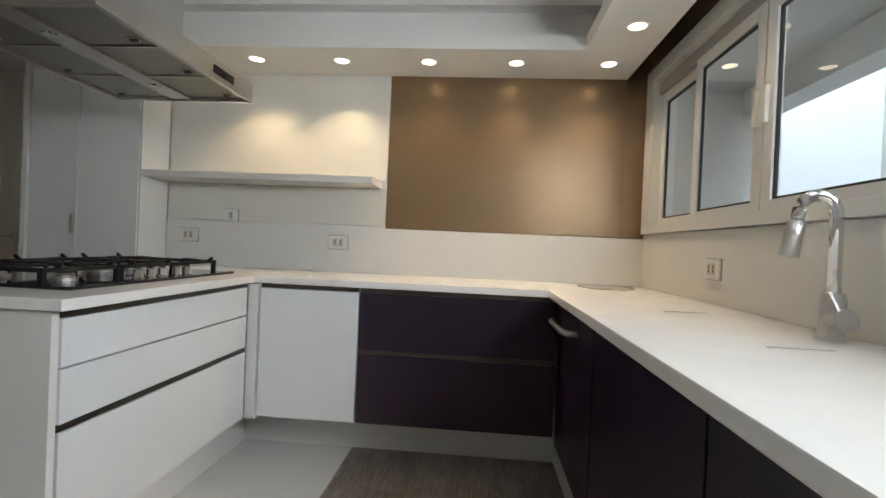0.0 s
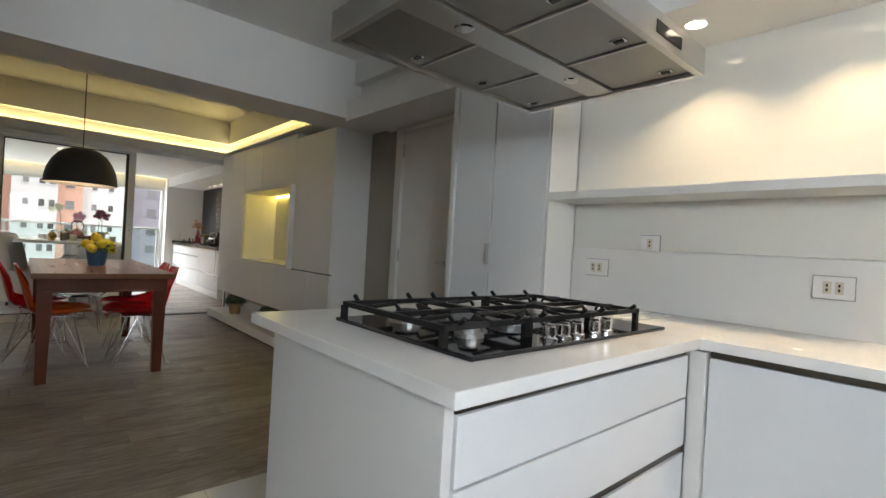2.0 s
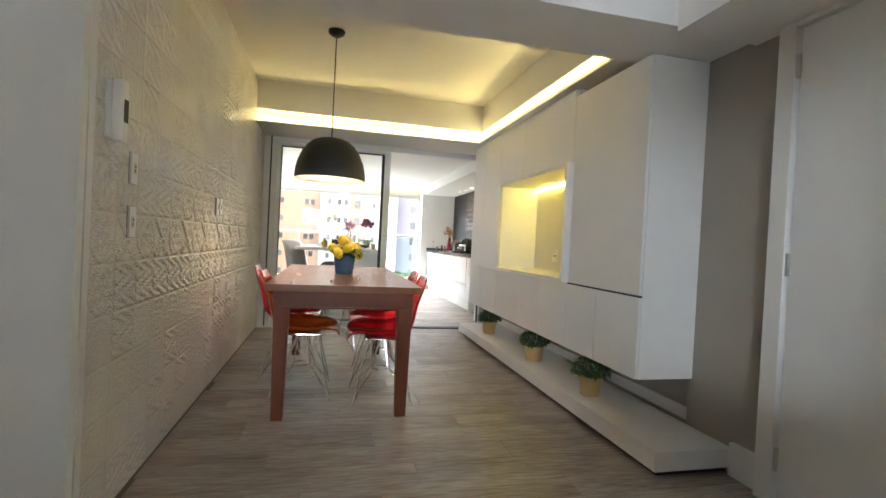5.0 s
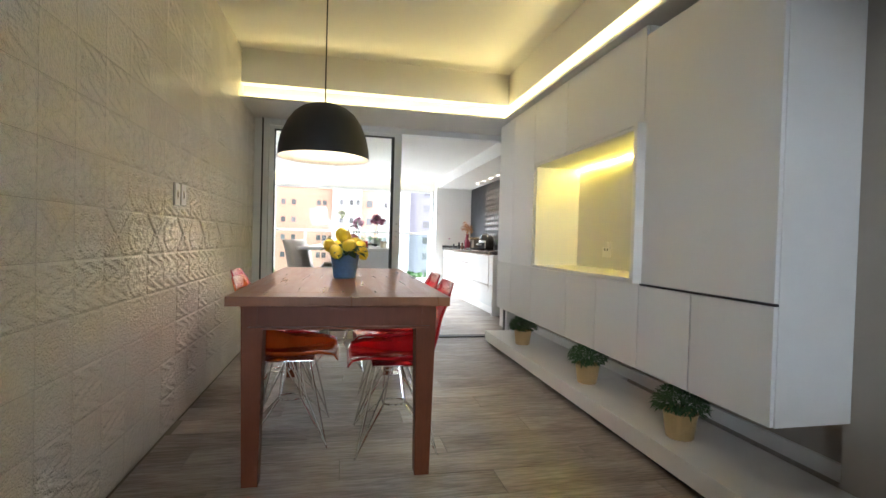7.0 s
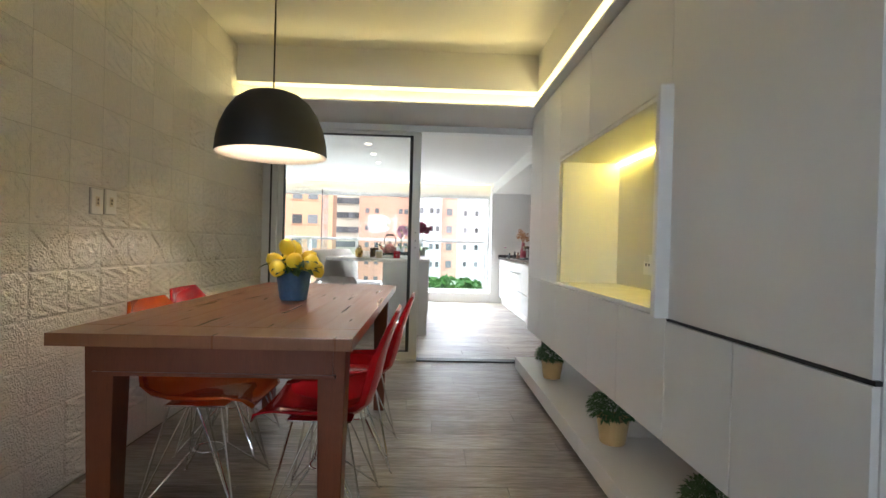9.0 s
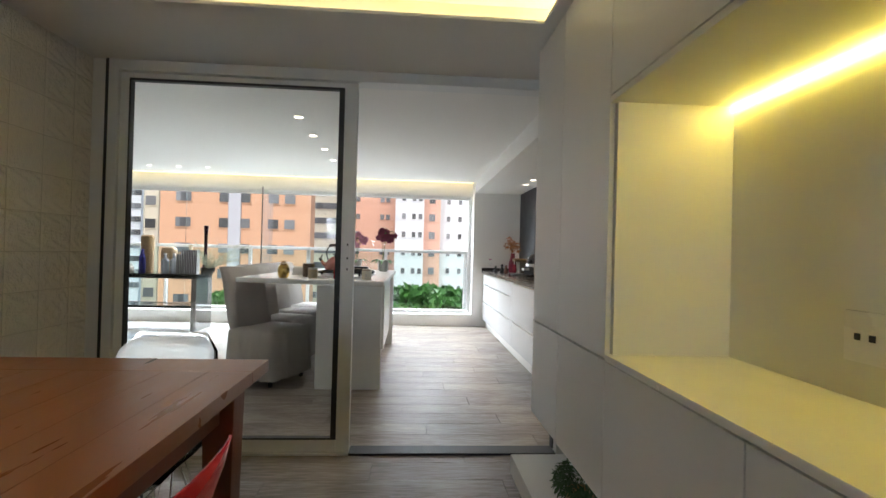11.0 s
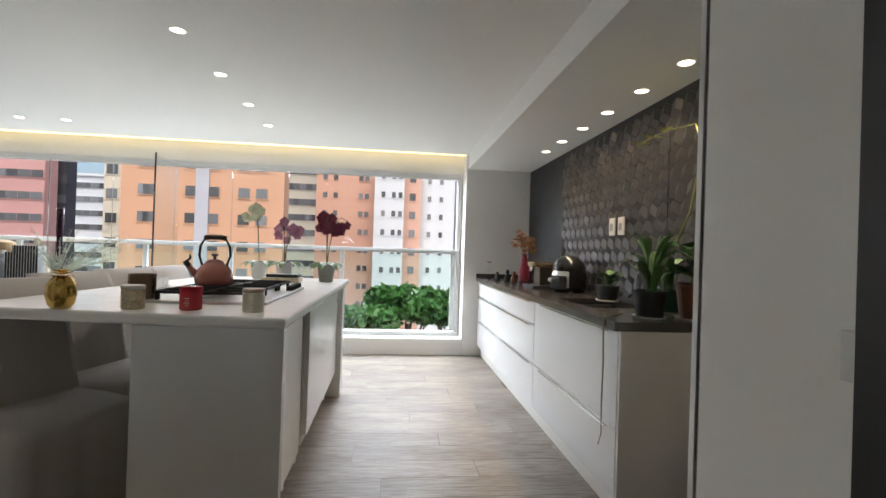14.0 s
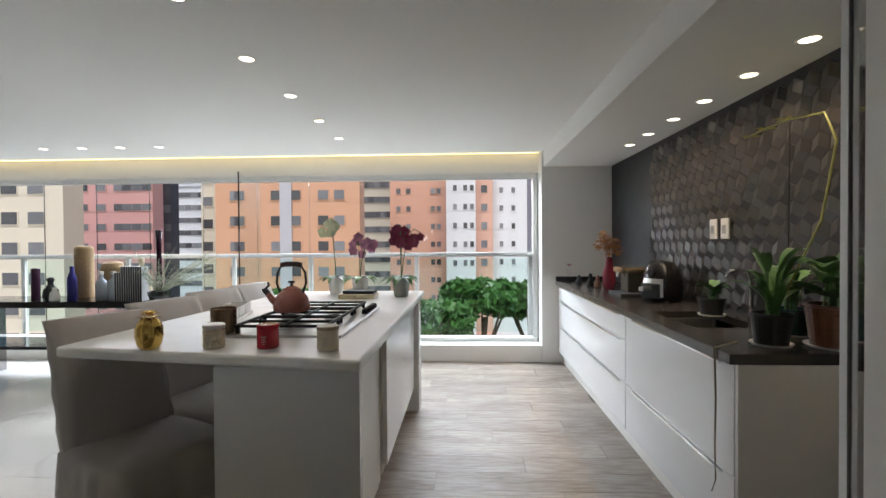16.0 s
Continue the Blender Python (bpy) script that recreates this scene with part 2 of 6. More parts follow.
GRANITE = material("dark_granite", (0.035, 0.031, 0.03), 0.22, 0, 0.4, 60, 0.03, 300)
HEX = material("charcoal_relief_tile", (0.035, 0.031, 0.028), 0.34, 0.2, 0.2, 9, 0.05, 90, island=0.25)
CHAIRF = material("linen_slipcover", (0.44, 0.405, 0.37), 0.9, 0, 0.1, 8, 0.5, 260)
GOLD = material("polished_gold", (0.62, 0.42, 0.12), 0.16, 1.0, 0.15, 12, 0.1, 40)
REDEN = material("red_enamel", (0.42, 0.02, 0.03), 0.2, 0, 0.1, 8, 0.02, 60)
KETTLE = material("terracotta_enamel", (0.36, 0.13, 0.1), 0.25, 0, 0.15, 10, 0.05, 60)
CREAM = material("cream_ceramic", (0.6, 0.53, 0.4), 0.35, 0, 0.08, 10, 0.05, 60)
PLASTIC = material("white_plastic", (0.74, 0.72, 0.68), 0.3)
SOCKET = material("socket_grey", (0.35, 0.34, 0.32), 0.4)


# ---- builders ----
def mesh_of(bm, name, mat, smooth=False):
    me = bpy.data.meshes.new(name)
    bmesh.ops.recalc_face_normals(bm, faces=bm.faces)
    bm.to_mesh(me)
    bm.free()
    if mat:
        me.materials.append(mat)
    if smooth:
        for p in me.polygons:
            p.use_smooth = True
    return me


def part(name, bm, mat, parent=None, label="", smooth=False):
    ob = new(name, mesh_of(bm, name, mat, smooth))
    if parent:
        ob.parent = parent
    if label:
        ob["label"] = label
    return ob


def empty(name, label, category, at=(0, 0, 0), group="", kind=""):
    ob = new(name)
    ob.location = at
    return tagged(ob, label, category, group, kind)


def box(x0, x1, y0, y1, z0, z1, bev=0.0, bm=None):
    own = bmesh.new()
    bmesh.ops.create_cube(own, size=1)
    for v in own.verts:
        v.co = Vector(((x0 + x1) / 2 + v.co.x * (x1 - x0), (y0 + y1) / 2 + v.co.y * (y1 - y0), (z0 + z1) / 2 + v.co.z * (z1 - z0)))
    if bev:
        bmesh.ops.bevel(own, geom=own.edges[:], offset=bev, segments=2, affect="EDGES", profile=0.7)
    return join(bm, own) if bm else own


def join(bm, other):
    me = bpy.data.meshes.new("t")
    other.to_mesh(me)
    other.free()
    bm.from_mesh(me)
    bpy.data.meshes.remove(me)
    return bm


def lathe(profile, seg=24, at=(0, 0, 0), bm=None, squash=1.0):
    bm = bm or bmesh.new()
    rings = []
    for r, z in profile:
        if r < 1e-5:
            rings.append([bm.verts.new((at[0], at[1], at[2] + z))])
        else:
            rings.append([bm.verts.new((at[0] + r * math.cos(2 * math.pi * i / seg), at[1] + squash * r * math.sin(2 * math.pi * i / seg), at[2] + z)) for i in range(seg)])
    for a, b in zip(rings, rings[1:]):
        for i in range(seg):
            j = (i + 1) % seg
            q = [a[i % len(a)], a[j % len(a)], b[j % len(b)], b[i % len(b)]]
            q = list(dict.fromkeys(q))
            if len(q) > 2:
                bm.faces.new(q)
    return bm


def tube(points, radius, seg=8, bm=None, taper=1.0):
    bm = bm or bmesh.new()
    pts = [Vector(p) for p in points]
    rings = []
    for i, p in enumerate(pts):
        d = (pts[min(i + 1, len(pts) - 1)] - pts[max(i - 1, 0)]).normalized()
        up = Vector((0, 0, 1)) if abs(d.z) < 0.95 else Vector((1, 0, 0))
        a = d.cross(up).normalized()
        b = d.cross(a)
        r = radius * (1 + (taper - 1) * i / max(1, len(pts) - 1))
        rings.append([bm.verts.new(p + r * (math.cos(2 * math.pi * k / seg) * a + math.sin(2 * math.pi * k / seg) * b)) for k in range(seg)])
    for a, b in zip(rings, rings[1:]):
        for k in range(seg):
            bm.faces.new((a[k], a[(k + 1) % seg], b[(k + 1) % seg], b[k]))
    bm.faces.new(rings[0])
    bm.faces.new(rings[-1])
    return bm


def leaf(bm, base, direction, length, width, droop=0.3, n=4):
    d = Vector(direction).normalized()
    side = d.cross(Vector((0, 0, 1)))
    side = side.normalized() if side.length > 0.01 else Vector((1, 0, 0))
    prev = None
    for i in range(n + 1):
        t = i / n
        p = Vector(base) + d * length * t - Vector((0, 0, 1)) * droop * length * t * t
        w = width * math.sin(math.pi * min(0.97, 0.12 + 0.85 * t)) * 0.5
        row = [bm.verts.new(p - side * w), bm.verts.new(p - Vector((0, 0, w * 0.35))), bm.verts.new(p + side * w)]
        if prev:
            bm.faces.new((prev[0], prev[1], row[1], row[0]))
            bm.faces.new((prev[1], prev[2], row[2], row[1]))
        prev = row


def structure(name, bm, mat, label, category="wall"):
    return tagged(part(name, bm, mat), label, category, kind="structure")


# ---- structure ----
CEIL_Z = 2.62
DEPTH = 3.37      # long wall behind the dining cabinets
floor_bm = box(-7.5, 1.45, -1.6, 3.6, -0.12, -0.006)
box(-12.9, -7.5, -6.2, 4.3, -0.12, -0.006, bm=floor_bm)
floor = structure("floor", floor_bm, GROUT, "grey-brown oak-look plank floor running through all rooms", "floor")

wall = structure("wall_kitchen_back", box(-1.56, 1.45, 3.15, 3.35, 0, 2.7), WHITE, "white kitchen back wall behind the worktop")
w = box(1.27, 1.45, -1.6, 3.15, 0, 1.2)
box(1.27, 1.45, -1.6, 3.15, 2.1, 2.7, bm=w)
box(1.27, 1.45, 3.1, 3.15, 1.2, 2.1, bm=w)
box(1.27, 1.45, -1.6, 0.2, 1.2, 2.1, bm=w)
structure("wall_kitchen_window", w, WHITE, "white wall with a wide sliding window over the worktop")
# unseen wall, added only to close the room off
structure("wall_kitchen_closing", box(-3.4, 1.45, -1.6, -1.45, 0, 2.7), WHITE, "unseen white wall added to close the kitchen")
w = box(-7.5, -3.9, DEPTH + 0.06, DEPTH + 0.21, 0, 2.7)
box(-3.9, -3.40, DEPTH, DEPTH + 0.21, 0, 2.7, bm=w)
box(-3.40, -2.68, DEPTH, DEPTH + 0.15, 2.1, 2.7, bm=w)
box(-2.68, -1.56, DEPTH, DEPTH + 0.15, 0, 2.7, bm=w)
structure("wall_dining_right", w, TAUPE, "taupe painted wall behind the floating cabinets")
w = box(-7.5, -3.40, 0.36, 0.6, 0, 2.7)
box(-3.40, -2.35, 0.36, 0.6, 2.12, 2.7, bm=w)
structure("wall_dining_left", w, WHITE, "dining room wall carrying beige relief tiles")
structure("wall_hall", box(-3.6, -1.9, -1.45, -1.3, 0, 2.7), TAUPE, "plain hall wall beyond the doorway")

# ceiling with trays
c = box(-7.5, 1.45, -1.6, 3.6, CEIL_Z, CEIL_Z + 0.1)
c_ob = structure("ceiling", c, CEIL, "white plaster ceiling with recessed trays", "ceiling")
s = box(-1.48, 1.13, 2.75, 3.15, 2.05, 2.12)           # kitchen soffit, back
box(0.82, 1.13, -1.45, 2.75, 2.05, 2.12, bm=s)
box(-1.48, 1.13, 2.90, 3.15, 2.12, 2.30, bm=s)
box(0.95, 1.13, -1.45, 2.90, 2.12, 2.30, bm=s)
box(-1.48, 1.13, 2.82, 3.15, 2.30, CEIL_Z, bm=s)
box(0.9, 1.13, -1.45, 2.82, 2.30, CEIL_Z, bm=s)
structure("ceiling_soffit_kitchen", s, CEIL, "white dropped soffit with a shadow cove round the kitchen", "ceiling")
s = box(-3.58, -1.48, 2.92, DEPTH, 2.11, 2.27)
box(-3.58, -1.48, 3.05, DEPTH, 2.27, 2.42, bm=s)
box(-3.58, -1.48, 2.98, DEPTH, 2.42, CEIL_Z, bm=s)
structure("ceiling_soffit_hall", s, CEIL, "white dropped soffit over the tall cupboards and door", "ceiling")
structure("ceiling_beam", box(-4.02, -3.58, 0.6, DEPTH, 2.135, CEIL_Z), CEIL, "white beam between kitchen and dining room", "beam")
# dining tray
s = box(-7.40, -6.72, 0.6, DEPTH, 2.19, 2.205)
box(-6.72, -4.02, 2.95, DEPTH, 2.19, 2.205, bm=s)
box(-7.40, -6.86, 0.6, DEPTH, 2.205, 2.33, bm=s)
box(-6.86, -4.02, 3.09, DEPTH, 2.205, 2.33, bm=s)
box(-7.40, -6.76, 0.6, DEPTH, 2.33, CEIL_Z, bm=s)
box(-6.76, -4.02, 2.99, DEPTH, 2.33, CEIL_Z, bm=s)
structure("ceiling_soffit_dining", s, CEIL, "white dropped soffit with a lit yellow cove over the dining room", "ceiling")
cove = empty("cove_light", "yellow LED strip glowing in the dining ceiling cove", "strip light", kind="structure")
part("strip", box(-6.85, -6.82, 0.62, 3.08, 2.207, 2.222), LED, cove)
part("strip", box(-6.82, -4.05, 3.05, 3.08, 2.207, 2.222), LED, cove)

# sliding door wall
w = box(-7.58, -7.40, 0.36, DEPTH + 0.15, 2.235, 2.7)
box(-7.58, -7.40, 0.6, 0.615, 0, 2.235, bm=w)
box(-7.58, -7.40, -6.2, 0.36, 0, 2.7, bm=w)
structure("wall_sliding_door", w, TAUPE, "taupe wall strip round the sliding glass door")
w = box(-8.09, -7.58, 3.42, 4.3, 0, 2.4)
box(-7.58, -7.41, 3.345, 4.3, 0, 2.235, bm=w)
structure("wall_terrace_stub", w, WHITE, "white wall return beside the terrace counter")


def sliding_door():
    d = empty("sliding_door", "white aluminium sliding glass door, half open to the terrace", "door", kind="structure")
    part("outer_frame", box(-7.5, -7.385, 0.615, 0.75, 0, 2.235, 0.004), ALU, d)
    part("outer_frame", box(-7.5, -7.385, 0.75, 3.345, 2.13, 2.235, 0.004), ALU, d)
    part("guide_slot", box(-7.384, -7.38, 0.685, 0.70, 0.02, 2.2), RUBBER, d)
    part("outer_frame", box(-7.5, -7.385, 3.26, 3.345, 0, 2.13, 0.004), ALU, d)
    part("gasket", box(-7.49, -7.44, 3.252, 3.262, 0.02, 2.12), RUBBER, d)
    part("striker", box(-7.53, -7.5, 3.268, 3.285, 0.99, 1.07, 0.002), STEEL, d)
    part("track", box(-7.5, -7.39, 2.06, 3.26, -0.004, 0.012), RUBBER, d)
    part("track", box(-7.5, -7.39, 0.78, 2.06, -0.004, 0.012), ALU, d)
    leaf_ob = part("leaf", box(-7.45, -7.405, 0.752, 0.80, 0.015, 2.125, 0.004), ALU, d)
    for y0, y1, z0, z1 in ((1.985, 2.06, 0.015, 2.125), (0.80, 1.985, 0.015, 0.085), (0.80, 1.985, 2.095, 2.125)):
        part("stile", box(-7.45, -7.405, y0, y1, z0, z1, 0.004), ALU, leaf_ob)
    for y0, y1, z0, z1 in ((0.80, 0.81, 0.085, 2.095), (1.955, 1.985, 0.085, 2.095), (0.81, 1.955, 0.085, 0.095), (0.81, 1.955, 2.083, 2.095)):
        part("gasket", box(-7.44, -7.402, y0, y1, z0, z1), RUBBER, leaf_ob)
    g = part("pane", box(-7.428, -7.422, 0.805, 1.965, 0.09, 2.09), PANE, leaf_ob, "clear glass")
    g.visible_shadow = False
    part("latch", box(-7.404, -7.398, 2.012, 2.036, 1.04, 1.21, 0.002), ALU, leaf_ob)
    for lz in (1.057, 1.12, 1.197):
        part("lock_hole", box(-7.398, -7.395, 2.02, 2.028, lz - 0.006, lz + 0.006), RUBBER, leaf_ob)
    return d


sliding_door()

# terrace shell
structure("ceiling_terrace", box(-12.3, -7.5, -6.2, 3.41, 2.31, 2.45), CEIL, "flat white terrace ceiling", "ceiling")
structure("ceiling_terrace_slab", box(-12.8, -12.3, -6.2, 4.3, 2.36, 2.45), CEIL, "white slab over the terrace glazing cove", "ceiling")
s = box(-12.3, -8.0, 3.39, 4.3, 2.13, 2.31)
box(-12.3, -8.0, 3.43, 4.3, 2.312, 2.45, bm=s)
structure("ceiling_soffit_terrace", s, CEIL, "white dropped soffit above the terrace counter", "ceiling")
cove = empty("terrace_cove_light", "warm LED strip along the terrace window head", "strip light", kind="structure")
part("strip", box(-12.35, -12.32, -3.5, 3.36, 2.31, 2.325), glow("terrace_led", (1.0, 0.8, 0.35), 2.2), cove)
structure("wall_terrace_counter", box(-12.8, -8.0, 4.12, 4.3, 0, 2.45), BLACK, "black wall behind the terrace counter")
structure("wall_terrace_end", box(-12.8, -12.2, 3.37, 4.12, 0, 2.45), WHITE, "beige end wall beside the terrace glazing")
structure("wall_terrace_parapet", box(-12.6, -12.22, -6.2, 3.37, 0, 0.18), WHITE, "low white parapet below the terrace glazing")
structure("wall_terrace_header", box(-12.62, -12.42, -6.2, 3.37, 2.1, 2.36), WHITE, "white window head above the terrace glazing")
# added out of view; the terrace really opens to a living area here
structure("wall_terrace_closing", box(-12.95, -7.4, -6.35, -6.2, 0, 2.45), WHITE, "unseen white wall added to close the terrace's open left")


def terrace_glazing():
    g = empty("window_terrace", "frameless folding glass panes above a white terrace railing", "window", kind="structure")
    part("sill", box(-12.570, -12.420, -6.2, 3.35, 0.18, 0.225, 0.004), ALU, g)
    part("head_track", box(-12.560, -12.440, -6.2, 3.35, 2.045, 2.1, 0.004), ALU, g)
    part("side_frame", box(-12.560, -12.440, 3.31, 3.36, 0.2, 2.045, 0.004), ALU, g)
    part("top_rail", box(-12.530, -12.470, -6.2, 3.31, 1.15, 1.2, 0.008), ALU, g)
    for y in (3.28, 1.97, 0.72, -0.2, -1.5, -2.8, -4.1):
        part("post", box(-12.520, -12.480, y - 0.025, y + 0.025, 0.245, 1.15, 0.004), ALU, g)
    ys = [3.3, 2.72, 1.97, 1.35, 0.72, 0.1, -0.55, -1.2, -1.85, -2.5, -3.4, -4.3, -5.2, -6.1]
    for a, b in zip(ys, ys[1:]):
        p = part("pane", box(-12.466, -12.458, b + 0.004, a - 0.004, 0.25, 2.045), PANE, g, "clear glass")
        p.visible_shadow = False
    for a, b in zip((3.25, 1.94, 0.69, -0.23, -1.53), (2.0, 0.75, -0.17, -1.47, -2.77)):
        p = part("guard_pane", box(-12.504, -12.496, b, a, 0.28, 1.14), GREENGL, g, "pale green railing glass")
        p.visible_shadow = False
    p = part("pane", box(-12.440, -11.900, 0.148, 0.154, 0.25, 2.045), PANE, g, "folded-in glass leaf")
    p.visible_shadow = False
    part("leaf_edge", tube([(-11.900, 0.151, 0.25), (-11.900, 0.151, 2.08)], 0.008), RUBBER, g)
    return g


terrace_glazing()


# ---- kitchen ----
def kitchen_window():
    g = empty("window_kitchen", "white aluminium sliding window over the kitchen worktop", "window", kind="structure")
    x0, x1 = 1.235, 1.33
    part("window_frame", box(x0, x1, 0.2, 3.13, 2.0, 2.075, 0.004), ALU, g)
    part("window_frame", box(x0, x1, 0.2, 3.13, 1.19, 1.235, 0.004), ALU, g)
    part("window_frame", box(x0, x1, 3.02, 3.13, 1.235, 2.0, 0.004), ALU, g)
    part("window_frame", box(x0, x1, 0.2, 0.27, 1.235, 2.0, 0.004), ALU, g)
    part("vent_strip", box(x0 + 0.03, x1 - 0.02, 0.27, 3.02, 1.93, 1.99), SOCKET, g, "grey ventilation strip")
    for a, b, dx in ((2.58, 3.02, 0.05), (2.05, 2.56, 0.02), (1.1, 2.04, 0.02), (0.27, 1.1, 0.05)):
        lf = part("sash", box(x0 + dx, x0 + dx + 0.03, a, a + 0.05, 1.235, 1.93, 0.003), ALU, g)
        part("stile", box(x0 + dx, x0 + dx + 0.03, b - 0.05, b, 1.235, 1.93, 0.003), ALU, lf)
        part("stile", box(x0 + dx, x0 + dx + 0.03, a + 0.05, b - 0.05, 1.235, 1.27, 0.003), ALU, lf)
        part("stile", box(x0 + dx, x0 + dx + 0.03, a + 0.05, b - 0.05, 1.88, 1.93, 0.003), ALU, lf)
        for (p, q, r, s2) in ((a + 0.05, a + 0.058, 1.27, 1.88), (b - 0.058, b - 0.05, 1.27, 1.88), (a + 0.058, b - 0.058, 1.27, 1.278), (a + 0.058, b - 0.058, 1.872, 1.88)):
            part("gasket", box(x0 + dx + 0.008, x0 + dx + 0.02, p, q, r, s2), RUBBER, lf)
        p = part("pane", box(x0 + dx + 0.012, x0 + dx + 0.016, a + 0.052, b - 0.052, 1.272, 1.878), PANE, lf)
        p.visible_shadow = False
    for y in (2.08, 2.02):
        part("latch", box(x0 + 0.005, x0 + 0.02, y - 0.008, y + 0.008, 1.52, 1.64, 0.002), PLASTIC, g, "white sash latch")
    return g


kitchen_window()
structure("wall_service_yard", box(3.3, 3.45, -2.0, 5.0, 0, 5.0), WHITE, "white service yard wall outside the window")
structure("wall_service_yard_end", box(1.45, 3.3, 4.2, 4.35, 0, 5.0), WHITE, "white end wall of the service yard")
structure("ceiling_service_yard", box(1.45, 2.3, 0.5, 4.2, 2.35, 2.5), WHITE, "white slab over part of the service yard", "ceiling")
structure("beam_service_yard", box(2.3, 2.5, 0.5, 4.2, 2.15, 2.5), WHITE, "white edge beam of the service yard slab", "beam")
structure("floor_service_yard", box(1.45, 3.3, -2.0, 4.2, -0.1, 0), GROUT, "service yard floor", "floor")


def bronze_and_glass():
    p = empty("wall_panel", "brushed bronze wall panel above the white worktop", "wall panel", kind="structure")
    part("sheet", box(-0.2, 1.13, 3.138, 3.149, 1.165, 2.049, 0.002), BROWNP, p)
    part("sheet", box(1.13, 1.268, 3.137, 3.149, 1.165, 2.6, 0.002), BROWNP, p)
    part("side_sheet", box(1.256, 1.268, 0.2, 3.135, 2.08, 2.6, 0.002), BROWNP, p)
    q = empty("glass_panel", "glossy off-white back-painted glass splash panel", "wall panel", kind="structure")
    part("sheet", box(-1.53, -0.203, 3.138, 3.149, 1.44, 2.049, 0.002), BACKGL, q)
    part("sheet", box(-1.53, -0.203, 3.138, 3.149, 1.175, 1.392, 0.002), BACKGL, q)
    part("side_sheet", box(-1.543, -1.535, 2.905, 3.137, 0.902, 2.049), SATIN, q)
    sh = empty("wall_shelf", "thin white floating shelf on the kitchen wall", "shelf")
    part("board", box(-1.53, -0.235, 2.9, 3.138, 1.395, 1.432, 0.003), SATIN, sh)


bronze_and_glass()


def socket(x, y, z, normal, name="wall_socket", n=2, w=0.115, h=0.078):
    o = empty(name, "white double wall socket plate", "socket", (x, y, z))
    # grey outline paints the thin shadow round the plate
    part("outline_shade", box(-w / 2 - 0.003, w / 2 + 0.003, -0.004, 0, -h / 2 - 0.003, h / 2 + 0.003), SOCKET, o)
    part("plate", box(-w / 2, w / 2, -0.011, -0.004, -h / 2, h / 2, 0.003), PLASTIC, o)
    for i in range(n):
        cx = (i - (n - 1) / 2) * 0.034
        ins = part("insert", box(cx - 0.012, cx + 0.012, -0.013, -0.011, -0.022, 0.022, 0.001), CREAM, o)
        for dz in (-0.008, 0.008):
            part("hole", box(cx - 0.003, cx + 0.003, -0.0145, -0.013, dz - 0.005, dz + 0.005), RUBBER, ins)
    o.rotation_euler = (0, 0, radians(normal))
    return o


socket(-0.472, 3.1275, 1.073, 0)
socket(-1.385, 3.1295, 1.082, 0)
socket(-1.13, 3.1375, 1.205, 0, "wall_switch", 1, 0.085, 0.075)
socket(1.2495, 2.31, 1.035, -90)
socket(-5.305, 0.615, 1.245, 180, "wall_switch", 1, 0.075, 0.115)
socket(-5.21, 0.615, 1.24, 180, "wall_switch", 1, 0.075, 0.115)
socket(-3.77, 0.615, 1.30, 180, "wall_switch", 1, 0.06, 0.12)
socket(-3.77, 0.615, 1.09, 180, "wall_switch", 1, 0.06, 0.12)


def intercom():
    o = empty("intercom", "white wall intercom handset with coiled cord", "intercom")
    part("base", box(-3.62, -3.53, 0.6, 0.625, 1.38, 1.58, 0.006), PLASTIC, o)
    part("handset", box(-3.6, -3.55, 0.625, 0.66, 1.37, 1.59, 0.01), PLASTIC, o)
    part("slot", box(-3.59, -3.56, 0.66, 0.663, 1.44, 1.52), RUBBER, o)
    pts = [(-3.57 + 0.012 * math.cos(k * 1.2), 0.63 + 0.012 * math.sin(k * 1.2), 1.37 - 0.13 * math.sin(math.pi * k / 60)) for k in range(60)]
    part("cord", tube(pts, 0.003, 5), PLASTIC, o)


intercom()


def drawer_unit(name, label, x0, x1, y0, y1, z0, z1, face, mat, splits, grips, category="cabinet", edge=None):
    """face: '+x' or '-y' or '-x', the side on which the fronts lie; splits: heights between fronts."""
    o = empty(name, label, category)
    t = 0.02
    if face == "+x":
        body = (x0, x1 - t, y0, y1)
    elif face == "-x":
        body = (x0 + t, x1, y0, y1)
    else:
        body = (x0, x1, y0 + t, y1)
    part("body", box(*body, z0, z1), edge or mat, o)
    hs = [z0, *splits, z1]
    for i, (a, b) in enumerate(zip(hs, hs[1:])):
        b2 = b - (0.022 if grips[i] else 0.004)
        if face == "+x":
            f = box(x1 - t, x1, y0 + 0.003, y1 - 0.003, a + 0.002, b2, 0.002)
        elif face == "-x":
            f = box(x0, x0 + t, y0 + 0.003, y1 - 0.003, a + 0.002, b2, 0.002)
        else:
            f = box(x0 + 0.003, x1 - 0.003, y0, y0 + t, a + 0.002, b2, 0.002)
        fr = part("drawer_front", f, mat, o)
        if grips[i]:
            if face == "+x":
                g = box(x1 - t - 0.002, x1 - 0.006, y0 + 0.003, y1 - 0.003, b2 + 0.002, b, 0.002)
            elif face == "-x":
                g = box(x0 + 0.006, x0 + t, y0 + 0.003, y1 - 0.003, b2 + 0.002, b, 0.002)
            else:
                g = box(x0 + 0.003, x1 - 0.003, y0 + 0.006, y0 + t, b2 + 0.002, b, 0.002)
            part("grip", g, DARKMET, fr, "dark metal grip profile")
    return o


